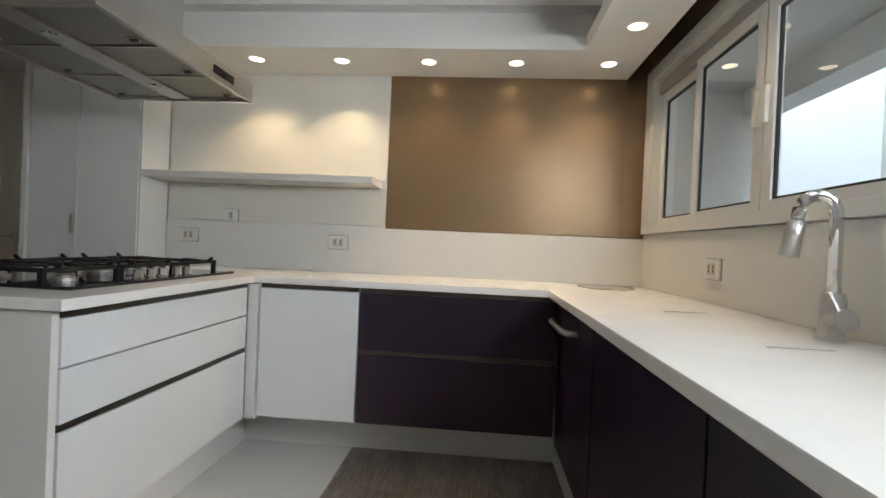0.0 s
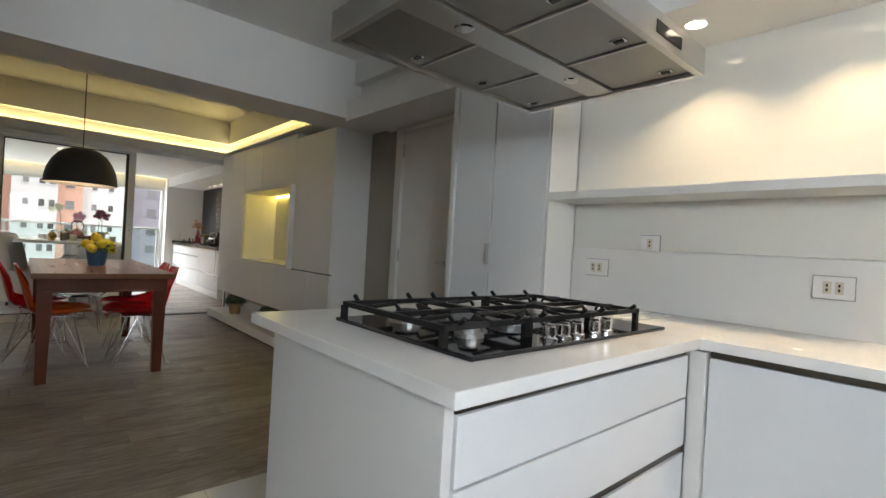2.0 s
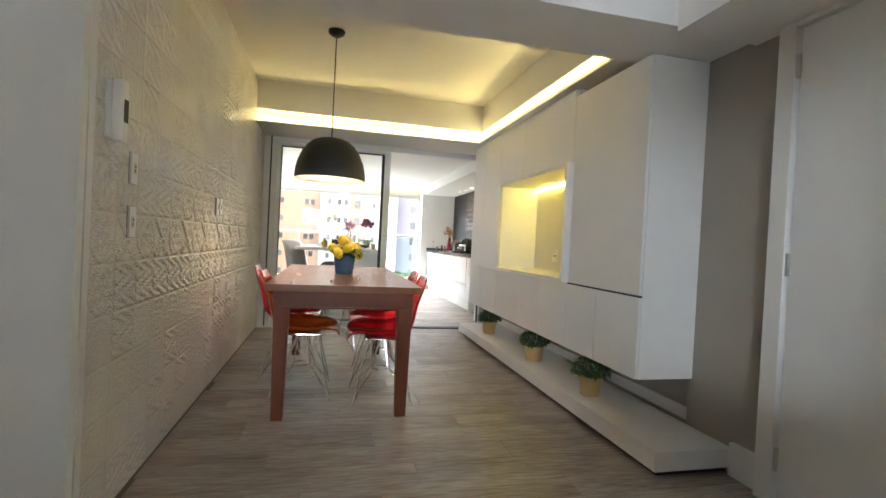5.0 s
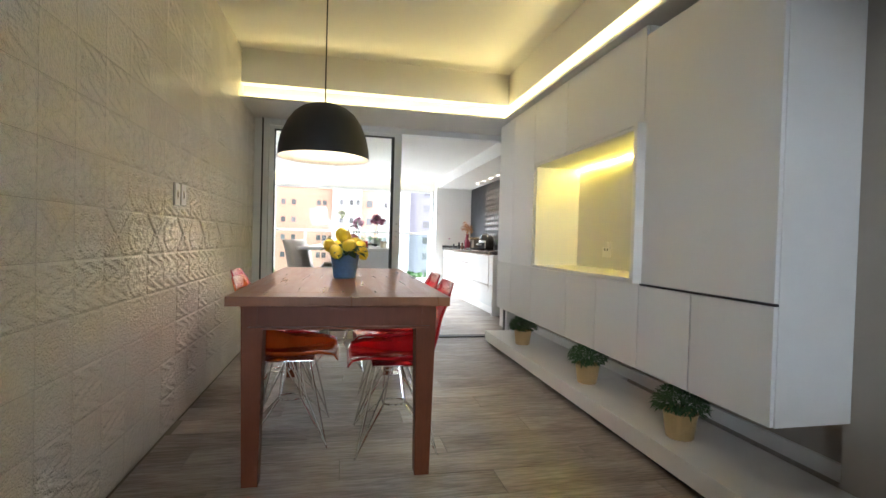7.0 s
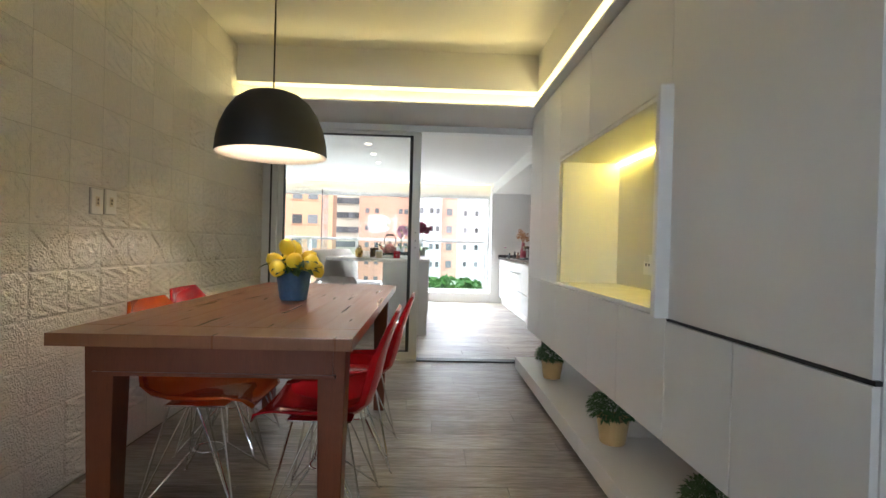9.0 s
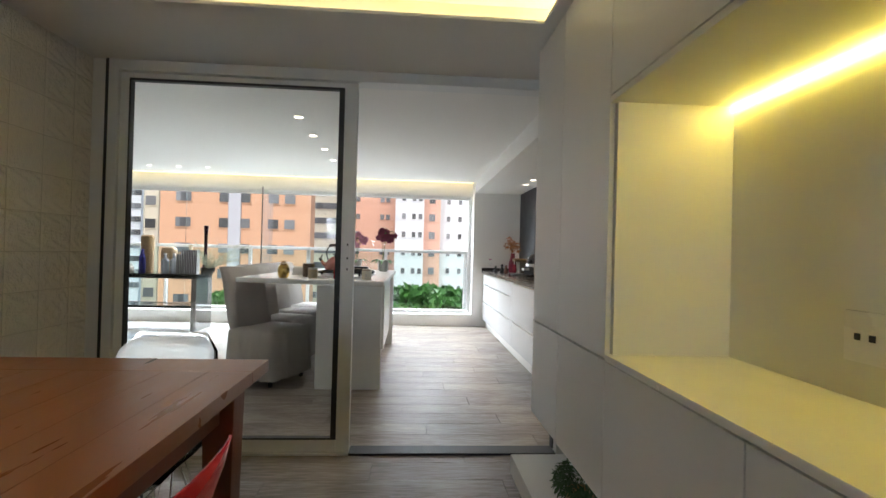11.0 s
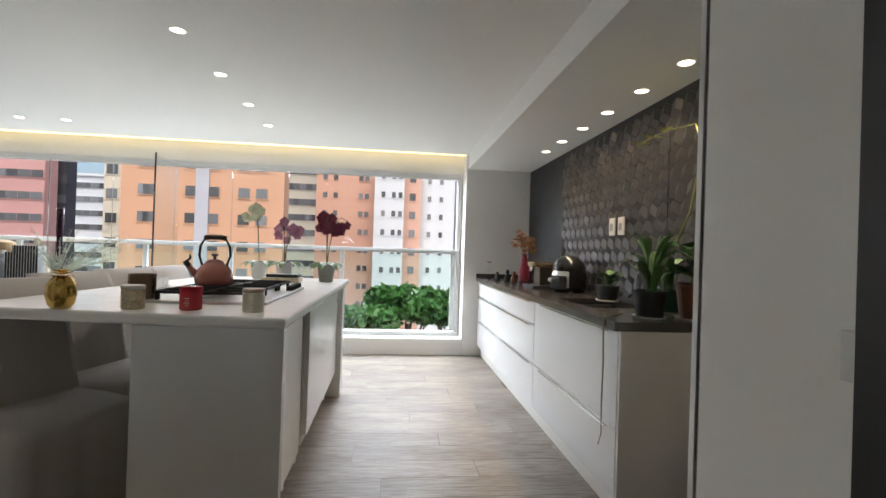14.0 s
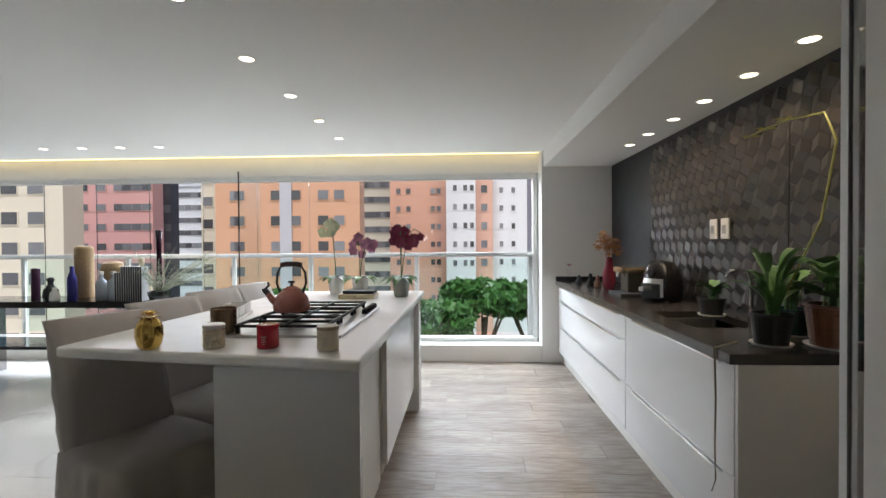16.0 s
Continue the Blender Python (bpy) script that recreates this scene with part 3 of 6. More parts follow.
drawer_unit("drawer_cabinet", "white glossy three-drawer cabinet under the cooktop", -1.45, -0.73, 1.58, 2.58, 0.22, 0.865, "+x", LACQ, (0.56, 0.712), (1, 0, 1))
drawer_unit("corner_cabinet", "white cabinet door in the corner beside dark drawers", -0.68, -0.2, 2.6, 3.14, 0.23, 0.865, "-y", LACQ, (), (1,))
drawer_unit("drawer_cabinet", "dark aubergine two-drawer base cabinet", -0.196, 0.72, 2.6, 3.14, 0.23, 0.865, "-y", PURPLE, (0.575,), (1, 1))
dw = drawer_unit("dishwasher_cabinet", "dark aubergine appliance front with rounded steel handle", 0.725, 1.262, 1.95, 2.595, 0.2, 0.865, "-x", PURPLE, (), (1,))
drawer_unit("sink_cabinet", "dark aubergine base cabinet under the sink worktop", 0.725, 1.262, 1.2, 1.947, 0.2, 0.865, "-x", PURPLE, (), (1,))
drawer_unit("base_cabinet", "dark aubergine base cabinet at the worktop end", 0.725, 1.262, 0.3, 1.197, 0.2, 0.865, "-x", PURPLE, (), (1,))
part("bar_handle", tube([(0.725, 2.56, 0.775), (0.69, 2.55, 0.775), (0.675, 2.5, 0.775), (0.675, 2.25, 0.775), (0.69, 2.2, 0.775), (0.725, 2.19, 0.775)], 0.013, 10), STEEL, dw, smooth=True)
k = structure("toe_kick", box(-0.86, 0.78, 2.87, 2.88, 0, 0.225), SATIN, "white plinth under the kitchen cabinets", "plinth")
structure("toe_kick_side", box(-0.87, -0.86, 1.6, 2.88, 0, 0.219), SATIN, "white plinth under the drawer cabinet", "plinth")
structure("toe_kick_dark", box(0.77, 0.78, 0.3, 2.87, 0, 0.199), SATIN, "white plinth under the dark cabinets", "plinth")
fil = empty("filler_panel", "narrow white filler panel between cabinets", "panel")
part("board", box(-0.73, -0.682, 2.585, 2.62, 0.22, 0.86, 0.002), SATIN, fil)

wt = empty("kitchen_worktop", "white quartz worktop wrapping the kitchen in a U", "worktop")
part("slab", box(-1.635, -0.7, 1.545, 3.148, 0.868, 0.9, 0.004), TOP, wt)
part("slab", box(-0.6995, 0.67, 2.575, 3.148, 0.868, 0.9, 0.003), TOP, wt)
part("slab", box(0.6705, 1.268, 0.25, 3.148, 0.868, 0.9, 0.004), TOP, wt)
part("upstand", box(-0.2, 1.25, 3.128, 3.1495, 0.901, 1.163, 0.002), SATIN, wt)
part("upstand", box(-1.53, -0.2, 3.13, 3.1495, 0.901, 1.172, 0.002), SATIN, wt)
part("upstand", box(1.25, 1.2695, 0.25, 3.128, 0.901, 1.185, 0.002), SATIN, wt)
part("end_panel", box(-1.47, -0.735, 1.555, 1.578, 0.0, 0.866, 0.002), SATIN, wt)
part("back_panel", box(-1.475, -1.452, 1.579, 2.88, 0.0, 0.866, 0.002), SATIN, wt)


def cooktop():
    o = empty("gas_cooktop", "black glass gas cooktop with cast-iron grates and steel knobs", "cooktop", (-1.12, 2.17, 0.9))
    part("glass_plate", box(-0.28, 0.29, -0.46, 0.46, 0.001, 0.012, 0.003), BLKGL, o)
    spots = [(-0.13, -0.31, 0.04), (-0.13, 0.31, 0.04), (0.0, 0.0, 0.06), (0.12, -0.3, 0.03), (0.12, 0.3, 0.035)]
    for x, y, r in spots:
        b = part("burner", lathe([(r * 1.3, 0.012), (r * 1.3, 0.022), (r, 0.024), (r, 0.034), (r * 0.9, 0.038), (0, 0.038)], 20, (x, y, 0)), STEEL, o)
        part("cap", lathe([(r * 0.85, 0.038), (r * 0.85, 0.046), (r * 0.7, 0.049), (0, 0.049)], 20, (x, y, 0)), IRON, b)
    for cy in (-0.305, 0.0, 0.305):
        bm = bmesh.new()
        h = 0.145
        for y in (-h, h):
            box(-0.25, 0.2, cy + y - 0.007, cy + y + 0.007, 0.048, 0.062, bm=bm)
        for x in (-0.25, -0.02, 0.19):
            box(x - 0.007, x + 0.007, cy - h, cy + h, 0.048, 0.062, bm=bm)
        for y in (-h, h):
            for x in (-0.25, 0.19):
                box(x - 0.008, x + 0.008, cy + y - 0.008, cy + y + 0.008, 0.012, 0.05, bm=bm)
        for x in (-0.13, 0.1):
            for s in (-1, 1):
                tube([(x, cy + s * h, 0.06), (x, cy + s * 0.05, 0.066), (x, cy + s * 0.035, 0.05)], 0.006, 6, bm)
                tube([(x + s * 0.1, cy, 0.06), (x + s * 0.04, cy, 0.066)], 0.006, 6, bm)
        for x in (-0.25, 0.19):
            for s in (-1, 1):
                tube([(x, cy + s * 0.1, 0.06), (x - 0.02 * (1 if x < 0 else -1), cy + s * 0.1, 0.075)], 0.007, 6, bm)
        part("grate", bm, IRON, o)
    for i, y in enumerate((-0.12, -0.055, 0.01, 0.1, 0.165)):
        kb = part("knob", lathe([(0.021, 0.012), (0.021, 0.016), (0.018, 0.018), (0.017, 0.045), (0.014, 0.048), (0, 0.048)], 18, (0.24, y, 0)), CHROME, o, smooth=False)
        part("rib", box(0.225, 0.255, y - 0.003, y + 0.003, 0.0485, 0.053, 0.001), CHROME, kb)
    return o


cooktop()
g = empty("worktop_vent", "white slotted vent grille set into the worktop", "vent")
for i in range(6):
    part("slat", box(-1.22 + i * 0.042, -1.195 + i * 0.042, 2.72, 3.05, 0.901, 0.906, 0.001), SATIN, g)


def hood():
    o = empty("range_hood", "brushed steel island range hood with six mesh filters", "range hood", (-1.03, 2.06, 1.69))
    x0, x1, y0, y1 = -0.325, 0.325, -0.44, 0.44
    bm = box(x0, x1, y0, y0 + 0.02, 0, 0.075)
    box(x0, x1, y1 - 0.02, y1, 0, 0.075, bm=bm)
    box(x0, x0 + 0.02, y0 + 0.02, y1 - 0.02, 0, 0.075, bm=bm)
    box(x1 - 0.02, x1, y0 + 0.02, y1 - 0.02, 0, 0.075, bm=bm)
    box(x0, x1, y0, y1, 0.075, 0.08, bm=bm)
    part("canopy", bm, STEEL, o)
    part("light_bar", box(-0.045, 0.045, y0 + 0.02, y1 - 0.02, 0.004, 0.02, 0.002), STEEL, o)
    for y in (-0.24, 0.24):
        part("lamp", lathe([(0, 0.001), (0.022, 0.001), (0.028, 0.004)], 18, (0, y, 0)), CHROME, o)
    for s in (-1, 1):
        for i in range(3):
            yc = -0.28 + 0.28 * i
            xa, xb = (0.05, 0.3) if s > 0 else (-0.3, -0.05)
            f = part("filter", box(xa, xb, yc - 0.132, yc + 0.132, 0.012, 0.02, 0.002), MESHF, o)
            part("filter_frame", box(xa, xb, yc + 0.134, yc + 0.142, 0.006, 0.02), STEEL, f)
            part("catch", box((xa + xb) / 2 - 0.02 + s * 0.07, (xa + xb) / 2 + 0.02 + s * 0.07, yc + 0.07, yc + 0.095, 0.007, 0.013, 0.002), CHROME, f)
            part("catch_slot", box((xa + xb) / 2 - 0.012 + s * 0.07, (xa + xb) / 2 + 0.012 + s * 0.07, yc + 0.076, yc + 0.09, 0.004, 0.0072), RUBBER, f)
    part("display", box(x1, x1 + 0.003, 0.12, 0.27, 0.022, 0.055, 0.001), BLKGL, o, "dark control display")
    part("duct", box(-0.15, 0.15, -0.19, 0.19, 0.08, 0.93, 0.004), STEEL, o)
    return o


hood()


def faucet():
    o = empty("kitchen_faucet", "brushed steel pull-out kitchen faucet on the worktop", "faucet", (1.17, 1.58, 0.9))
    part("base", lathe([(0.03, 0), (0.03, 0.012), (0.027, 0.015), (0.027, 0.09), (0.022, 0.11), (0, 0.11)], 20), STEEL, o, smooth=False)
    pts = [(0, 0, 0.1), (0, 0, 0.29)] + [(-0.037 + 0.037 * math.cos(a), 0, 0.29 + 0.045 * math.sin(a)) for a in [math.pi * i / 10 for i in range(1, 10)]] + [(-0.074, 0, 0.29), (-0.077, 0, 0.275)]
    part("spout", tube(pts, 0.0145, 14), CHROME, o, smooth=True)
    part("spray_head", tube([(-0.077, 0, 0.275), (-0.083, 0, 0.24), (-0.09, 0, 0.19)], 0.018, 14, taper=1.15), STEEL, o, smooth=True)
    part("lever", tube([(0, 0, 0.05), (0, -0.075, 0.055)], 0.024, 14), STEEL, o)
    part("lever_tip", tube([(-0.01, -0.06, 0.07), (-0.02, -0.035, 0.11)], 0.007, 8), STEEL, o)
    o.rotation_euler = (0, 0, radians(-15))


faucet()
rg = empty("worktop_waste_lid", "round steel waste-bin lid set into the worktop corner", "waste lid", (1.0, 2.9, 0.9))
part("lid", lathe([(0, 0.004), (0.09, 0.004), (0.115, 0.003), (0.12, 0.0)], 28), STEEL, rg)
part("ring", lathe([(0.122, 0.0), (0.135, 0.004), (0.14, 0.001)], 28), CHROME, rg)
for sy in (1.99, 1.44):
    sl = empty("worktop_slot", "thin dark slot cut in the white worktop", "slot")
    part("slot", box(0.95, 1.08, sy - 0.004, sy + 0.004, 0.9005, 0.9025), SOCKET, sl)


def tall_cupboard(x0, x1, handle_x):
    o = empty("tall_cupboard", "tall white lacquered cupboard with a slim edge handle", "cupboard", group="tall cupboards")
    part("body", box(x0, x1, 2.921, 3.36, 0.0, 2.108), SATIN, o)
    d = part("door", box(x0 + 0.004, x1 - 0.004, 2.9, 2.919, 0.06, 2.1, 0.002), LACQ, o)
    if handle_x:
        part("handle", box(handle_x - 0.008, handle_x + 0.008, 2.882, 2.9, 1.06, 1.17, 0.003), STEEL, d)


tall_cupboard(-2.2, -1.905, -1.918)
tall_cupboard(-1.902, -1.545, None)
structure("trim_cupboard", box(-2.235, -2.203, 2.89, 3.37, 0, 2.108), SATIN, "white side panel of the tall cupboards", "trim")


def hall_door():
    o = empty("door_hall", "closed plain white door with small steel hinges and lever", "door", kind="structure")
    part("leaf", box(-3.31, -2.715, 3.33, 3.37, 0.01, 2.075, 0.003), SATIN, o)
    for x0, x1, z0, z1 in ((-3.40, -3.318, 0, 2.105), (-2.708, -2.24, 0, 2.105), (-3.318, -2.708, 2.08, 2.105)):
        part("casing", box(x0, x1, 3.305, 3.37, z0, z1, 0.003), SATIN, o)
    for z in (0.2, 1.05, 1.91):
        part("hinge", tube([(-3.312, 3.322, z - 0.05), (-3.312, 3.322, z + 0.05)], 0.009, 8), STEEL, o)
    part("lever_rose", tube([(-2.735, 3.332, 1.02), (-2.735, 3.322, 1.02)], 0.018, 16), STEEL, o)
    part("lever", tube([(-2.735, 3.322, 1.02), (-2.735, 3.295, 1.02), (-2.745, 3.288, 1.02), (-2.8, 3.288, 1.02)], 0.007, 10), STEEL, o)


hall_door()


# tall appliances on the opposite side
def appliance_column():
    o = empty("appliance_tower", "tall steel and mirrored glass appliance column with tube handles", "refrigerator")
    part("carcass", box(-2.25, -0.95, -0.1, 0.745, 0.0, 2.15), SATIN, o)
    part("carcass_side", box(-2.29, -2.25, -0.1, 0.765, 0.0, 2.15, 0.002), SATIN, o)
    d1 = part("upper_glass_door", box(-2.245, -1.69, 0.747, 0.77, 1.345, 2.13, 0.002), MIRBLK, o, "mirrored dark glass")
    d2 = part("lower_glass_door", box(-2.245, -1.69, 0.747, 0.77, 0.02, 0.945, 0.002), MIRBLK, o, "mirrored dark glass")
    fl = part("flap_front", box(-2.245, -1.69, 0.747, 0.772, 0.965, 1.33, 0.003), STEEL, o, "brushed steel flap with a pocket handle")
    part("seam", box(-2.245, -1.69, 0.747, 0.765, 1.331, 1.344), RUBBER, o)
    part("seam", box(-2.245, -1.69, 0.747, 0.765, 0.946, 0.964), RUBBER, o)
    part("pocket", box(-2.02, -1.9, 0.7725, 0.776, 1.2, 1.26, 0.002), SATIN, fl)
    part("pocket_lip", tube([(-2.03, 0.772, 1.265), (-2.0, 0.792, 1.272), (-1.92, 0.792, 1.272), (-1.89, 0.772, 1.265)], 0.008, 8), CHROME, fl, smooth=True)
    for x in (-1.715, -1.655):
        h = part("tube_handle", tube([(x, 0.80, 0.25), (x, 0.80, 2.12)], 0.016, 16), STEEL, o, smooth=True)
        for z in (0.45, 0.88, 1.42, 2.0):
            part("bracket", box(x - 0.012, x + 0.012, 0.77, 0.79, z - 0.015, z + 0.015, 0.003), CHROME, h)
    ov = part("oven_front", box(-1.685, -1.0, 0.747, 0.775, 1.15, 1.45, 0.003), STEEL, o, "brushed steel oven fascia")
    for z in (1.22, 1.28, 1.34):
        part("oven_knob", tube([(-1.62, 0.775, z), (-1.62, 0.8, z)], 0.012, 12), CHROME, ov)
    od = part("oven_door", box(-1.685, -1.0, 0.747, 0.775, 0.55, 1.145, 0.003), STEEL, o)
    part("oven_glass", box(-1.63, -1.05, 0.775, 0.778, 0.7, 1.0, 0.002), BLKGL, od)
    part("oven_handle", tube([(-1.64, 0.81, 1.07), (-1.04, 0.81, 1.07)], 0.01, 10), CHROME, od)
    part("lower_drawer", box(-1.685, -1.0, 0.747, 0.775, 0.05, 0.54, 0.003), STEEL, o)
    part("upper_door", box(-1.685, -1.0, 0.747, 0.77, 1.46, 2.13, 0.003), MIRBLK, o, "mirrored dark glass")


appliance_column()


def doorway():
    o = empty("door_frame_hall", "white painted door frame of the side doorway", "door frame", kind="structure")
    part("jamb", box(-3.40, -3.36, 0.33, 0.618, 0, 2.12, 0.004), SATIN, o)
    part("casing", box(-3.44, -3.402, 0.601, 0.622, 0, 2.15, 0.004), SATIN, o)
    part("head", box(-3.44, -2.3, 0.33, 0.62, 2.09, 2.16, 0.004), SATIN, o)
    part("jamb", box(-2.33, -2.295, 0.33, 0.618, 0, 2.09, 0.004), SATIN, o)
    part("stop", box(-3.36, -3.345, 0.33, 0.37, 0, 2.09, 0.002), SATIN, o)


doorway()


def downlight(x, y, z, name="downlight"):
    o = empty(name, "small round recessed ceiling downlight, lit", "downlight", (x, y, z), "recessed downlights")
    part("trim_ring", lathe([(0.036, -0.001), (0.04, -0.004), (0.046, -0.004), (0.048, -0.0005)], 24), PLASTIC, o)
    part("lens", lathe([(0, -0.002), (0.036, -0.002), (0.037, -0.0005)], 24), BULB, o, "glowing lens")
    return o


first = None
for ps, z in ((K_LAMPS, 2.05), (B_LAMPS, 2.31), (R_LAMPS, 2.13)):
    for lx, ly in ps:
        if first is None:
            first = downlight(lx, ly, z)
        else:
            copy_thing(first, pose(lx, ly, z))


# ---- dining room ----
def media_cabinet():
    o = empty("wall_cabinet", "floating white wall cabinet run with a lit yellow niche", "cabinet")
    x0, x1, y, yb, z0, z1 = -7.0, -3.87, 3.005, 3.425, 0.39, 2.19
    nx0, nx1, nz0, nz1 = -6.12, -4.67, 0.86, 1.655
    part("body", box(x0, nx0, y + 0.02, yb, z0, 2.185), SATIN, o)
    part("body", box(nx1, x1 - 0.04, y + 0.02, yb, z0, 2.13), SATIN, o)
    part("end_panel", box(x1 - 0.04, x1, y + 0.02, 3.366, z0, 2.13), SATIN, o)
    part("body", box(nx0, nx1, y + 0.02, yb, z0, nz0 - 0.02), SATIN, o)
    part("body", box(nx0, nx1, y + 0.02, yb, nz1 + 0.02, 2.185), SATIN, o)
    niche = part("niche_back", box(nx0, nx1, yb - 0.02, yb, nz0 - 0.02, nz1 + 0.02), BACKGL, o, "glossy yellow-lit niche back")
    part("niche_side", box(nx0, nx0 + 0.012, y + 0.02, yb - 0.02, nz0, nz1), SATIN, niche)
    part("niche_side", box(nx1 - 0.012, nx1, y + 0.02, yb - 0.02, nz0, nz1), SATIN, niche)
    part("niche_shelf", box(nx0, nx1, y - 0.0, yb - 0.02, nz0 - 0.02, nz0, 0.002), TOP, niche)
    part("niche_top", box(nx0, nx1, y + 0.0, yb - 0.02, nz1, nz1 + 0.02, 0.002), SATIN, niche)
    part("led_strip", box(nx0 + 0.015, nx1 - 0.015, yb - 0.034, yb - 0.0205, 1.639, 1.646), LED2, niche, "glowing warm LED strip")
    part("niche_frame", box(nx1 - 0.012, nx1 + 0.02, y - 0.05, y + 0.02, nz0 - 0.02, nz1 + 0.02, 0.003), SATIN, niche)
    cols_up = [x0, -6.62, nx0]
    def front(a, b, c, d):
        part("door", box(a + 0.0025, b - 0.0025, y, y + 0.018, c + 0.0025, d - 0.0025, 0.0015), SATIN, o)
    for a, b in ((x0, -6.6), (-6.6, nx0)):
        front(a, b, 0.845, 2.185)
        front(a, b, z0, 0.84)
    for a, b in ((nx0, -5.49), (-5.49, -5.1), (-5.1, nx1)):
        front(a, b, z0, 0.838)
    for a, b in ((nx0, -5.55), (-5.55, nx1)):
        front(a, b, nz1 + 0.022, 2.185)
    for a, b in ((nx1, -4.29), (-4.29, x1)):
        front(a, b, z0, 0.83)
    front(nx1, x1, 0.838, 2.13)
    # solid black strip fills the gap in place of its shade
    part("shadow_gap", box(nx1, x1, y + 0.004, y + 0.019, 0.829, 0.839), RUBBER, o)
    so = part("socket_plate", box(-5.70, -5.595, yb - 0.03, yb - 0.0205, 0.945, 1.06, 0.003), PLASTIC, niche)
    for hx in (-5.665, -5.63):
        part("socket_hole", box(hx - 0.007, hx + 0.007, yb - 0.032, yb - 0.03, 0.995, 1.01), RUBBER, so)


media_cabinet()
be = empty("plinth_bench", "low white plinth shelf along the dining wall", "bench")
part("top", box(-7.1, -5.37, 2.93, 3.425, 0.035, 0.13, 0.003), SATIN, be)
part("top", box(-5.367, -3.58, 2.93, 3.366, 0.035, 0.13, 0.003), SATIN, be)
# base coloured black to put in the shadow below the shelf
part("shadow_base", box(-7.04, -3.62, 2.97, 3.368, 0, 0.034), BLACK, be)
structure("baseboard", box(-3.58, -3.40, 3.345, 3.37, 0, 0.16), SATIN, "white baseboard beside the plinth", "baseboard")
structure("baseboard_left", box(-7.4, -7.38, 0.64, 0.66, 0, 0.16), SATIN, "white baseboard", "baseboard")
structure("baseboard_back", box(-7.1, -3.91, 3.41, 3.429, 0.131, 0.2), SATIN, "white baseboard behind the plinth", "baseboard")


def potted_plant(x, y, z):
    o = empty("potted_plant", "small bushy green artificial plant in a tan pot", "plant", (x, y, z), "plants on the plinth")
    part("pot", lathe([(0, 0), (0.058, 0), (0.062, 0.004), (0.078, 0.12), (0.08, 0.125), (0.074, 0.125), (0.07, 0.105), (0, 0.105)], 24), GOLDPOT, o, smooth=False)
    bm = bmesh.new()
    rnd = random.Random(4)
    for i in range(900):
        a, e = rnd.uniform(0, 2 * math.pi), math.asin(rnd.uniform(-0.25, 1))
        rr = 0.04 + 0.06 * rnd.random() ** 0.5
        d = Vector((math.cos(a) * math.cos(e) * 1.15, math.sin(a) * math.cos(e) * 1.15, math.sin(e) * 0.85))
        leaf(bm, Vector((0, 0, 0.165)) + d * rr, d + Vector((rnd.uniform(-.8, .8), rnd.uniform(-.8, .8), rnd.uniform(-.5, .8))), rnd.uniform(0.018, 0.034), rnd.uniform(0.009, 0.015), 0.4, 2)
    part("foliage", bm, LEAF, o)
    bm = bmesh.new()
    for i in range(16):
        a = rnd.uniform(0, 6.28)
        tube([(0, 0, 0.1), (0.04 * math.cos(a), 0.04 * math.sin(a), 0.15), (0.09 * math.cos(a), 0.09 * math.sin(a), 0.18 + rnd.uniform(-.04, .06))], 0.0025, 4, bm)
    part("stems", bm, LEAF, o)
    return o


pp = potted_plant(-6.45, 3.08, 0.13)
copy_thing(pp, pose(-5.3, 3.08, 0.13, 0, 0, 70))
copy_thing(pp, pose(-4.42, 3.08, 0.13, 0, 0, 160))


def dining_table():
    o = empty("dining_table", "reddish-brown solid wood dining table with a worn plank top", "table")
    n, y0, y1 = 7, 1.054, 1.93
    for i in range(n):
        a, b = y0 + (y1 - y0) * i / n, y0 + (y1 - y0) * (i + 1) / n
        part("top_plank", box(-6.1, -4.53, a + 0.0004, b - 0.0004, 0.762, 0.8, 0.0015), TABTOP, o)
    part("end_board", box(-4.529, -4.375, y0, y1, 0.762, 0.8, 0.003), TABTOP, o)
    part("end_board", box(-6.26, -6.101, y0, y1, 0.762, 0.8, 0.003), TABTOP, o)
    for ya, yb in ((1.13, 1.155), (1.83, 1.855)):
        part("apron", box(-6.15, -4.48, ya, yb, 0.66, 0.761, 0.002), TABLE, o)
    for xa, xb in ((-4.505, -4.48), (-6.15, -6.125)):
        part("apron", box(xa, xb, 1.155, 1.83, 0.66, 0.761, 0.002), TABLE, o)
        part("moulding", box(xa - 0.008, xb + 0.008, 1.12, 1.865, 0.652, 0.664, 0.003), TABLE, o)
    for x in (-4.53, -6.1):
        for y in (1.135, 1.85):
            bm = box(-0.045, 0.045, -0.045, 0.045, 0, 0.76, 0.004)
            for v in bm.verts:
                f = 0.72 + 0.28 * min(1, v.co.z / 0.6)
                v.co.x, v.co.y = v.co.x * f + x, v.co.y * f + y
            part("leg", bm, TABLE, o)


dining_table()


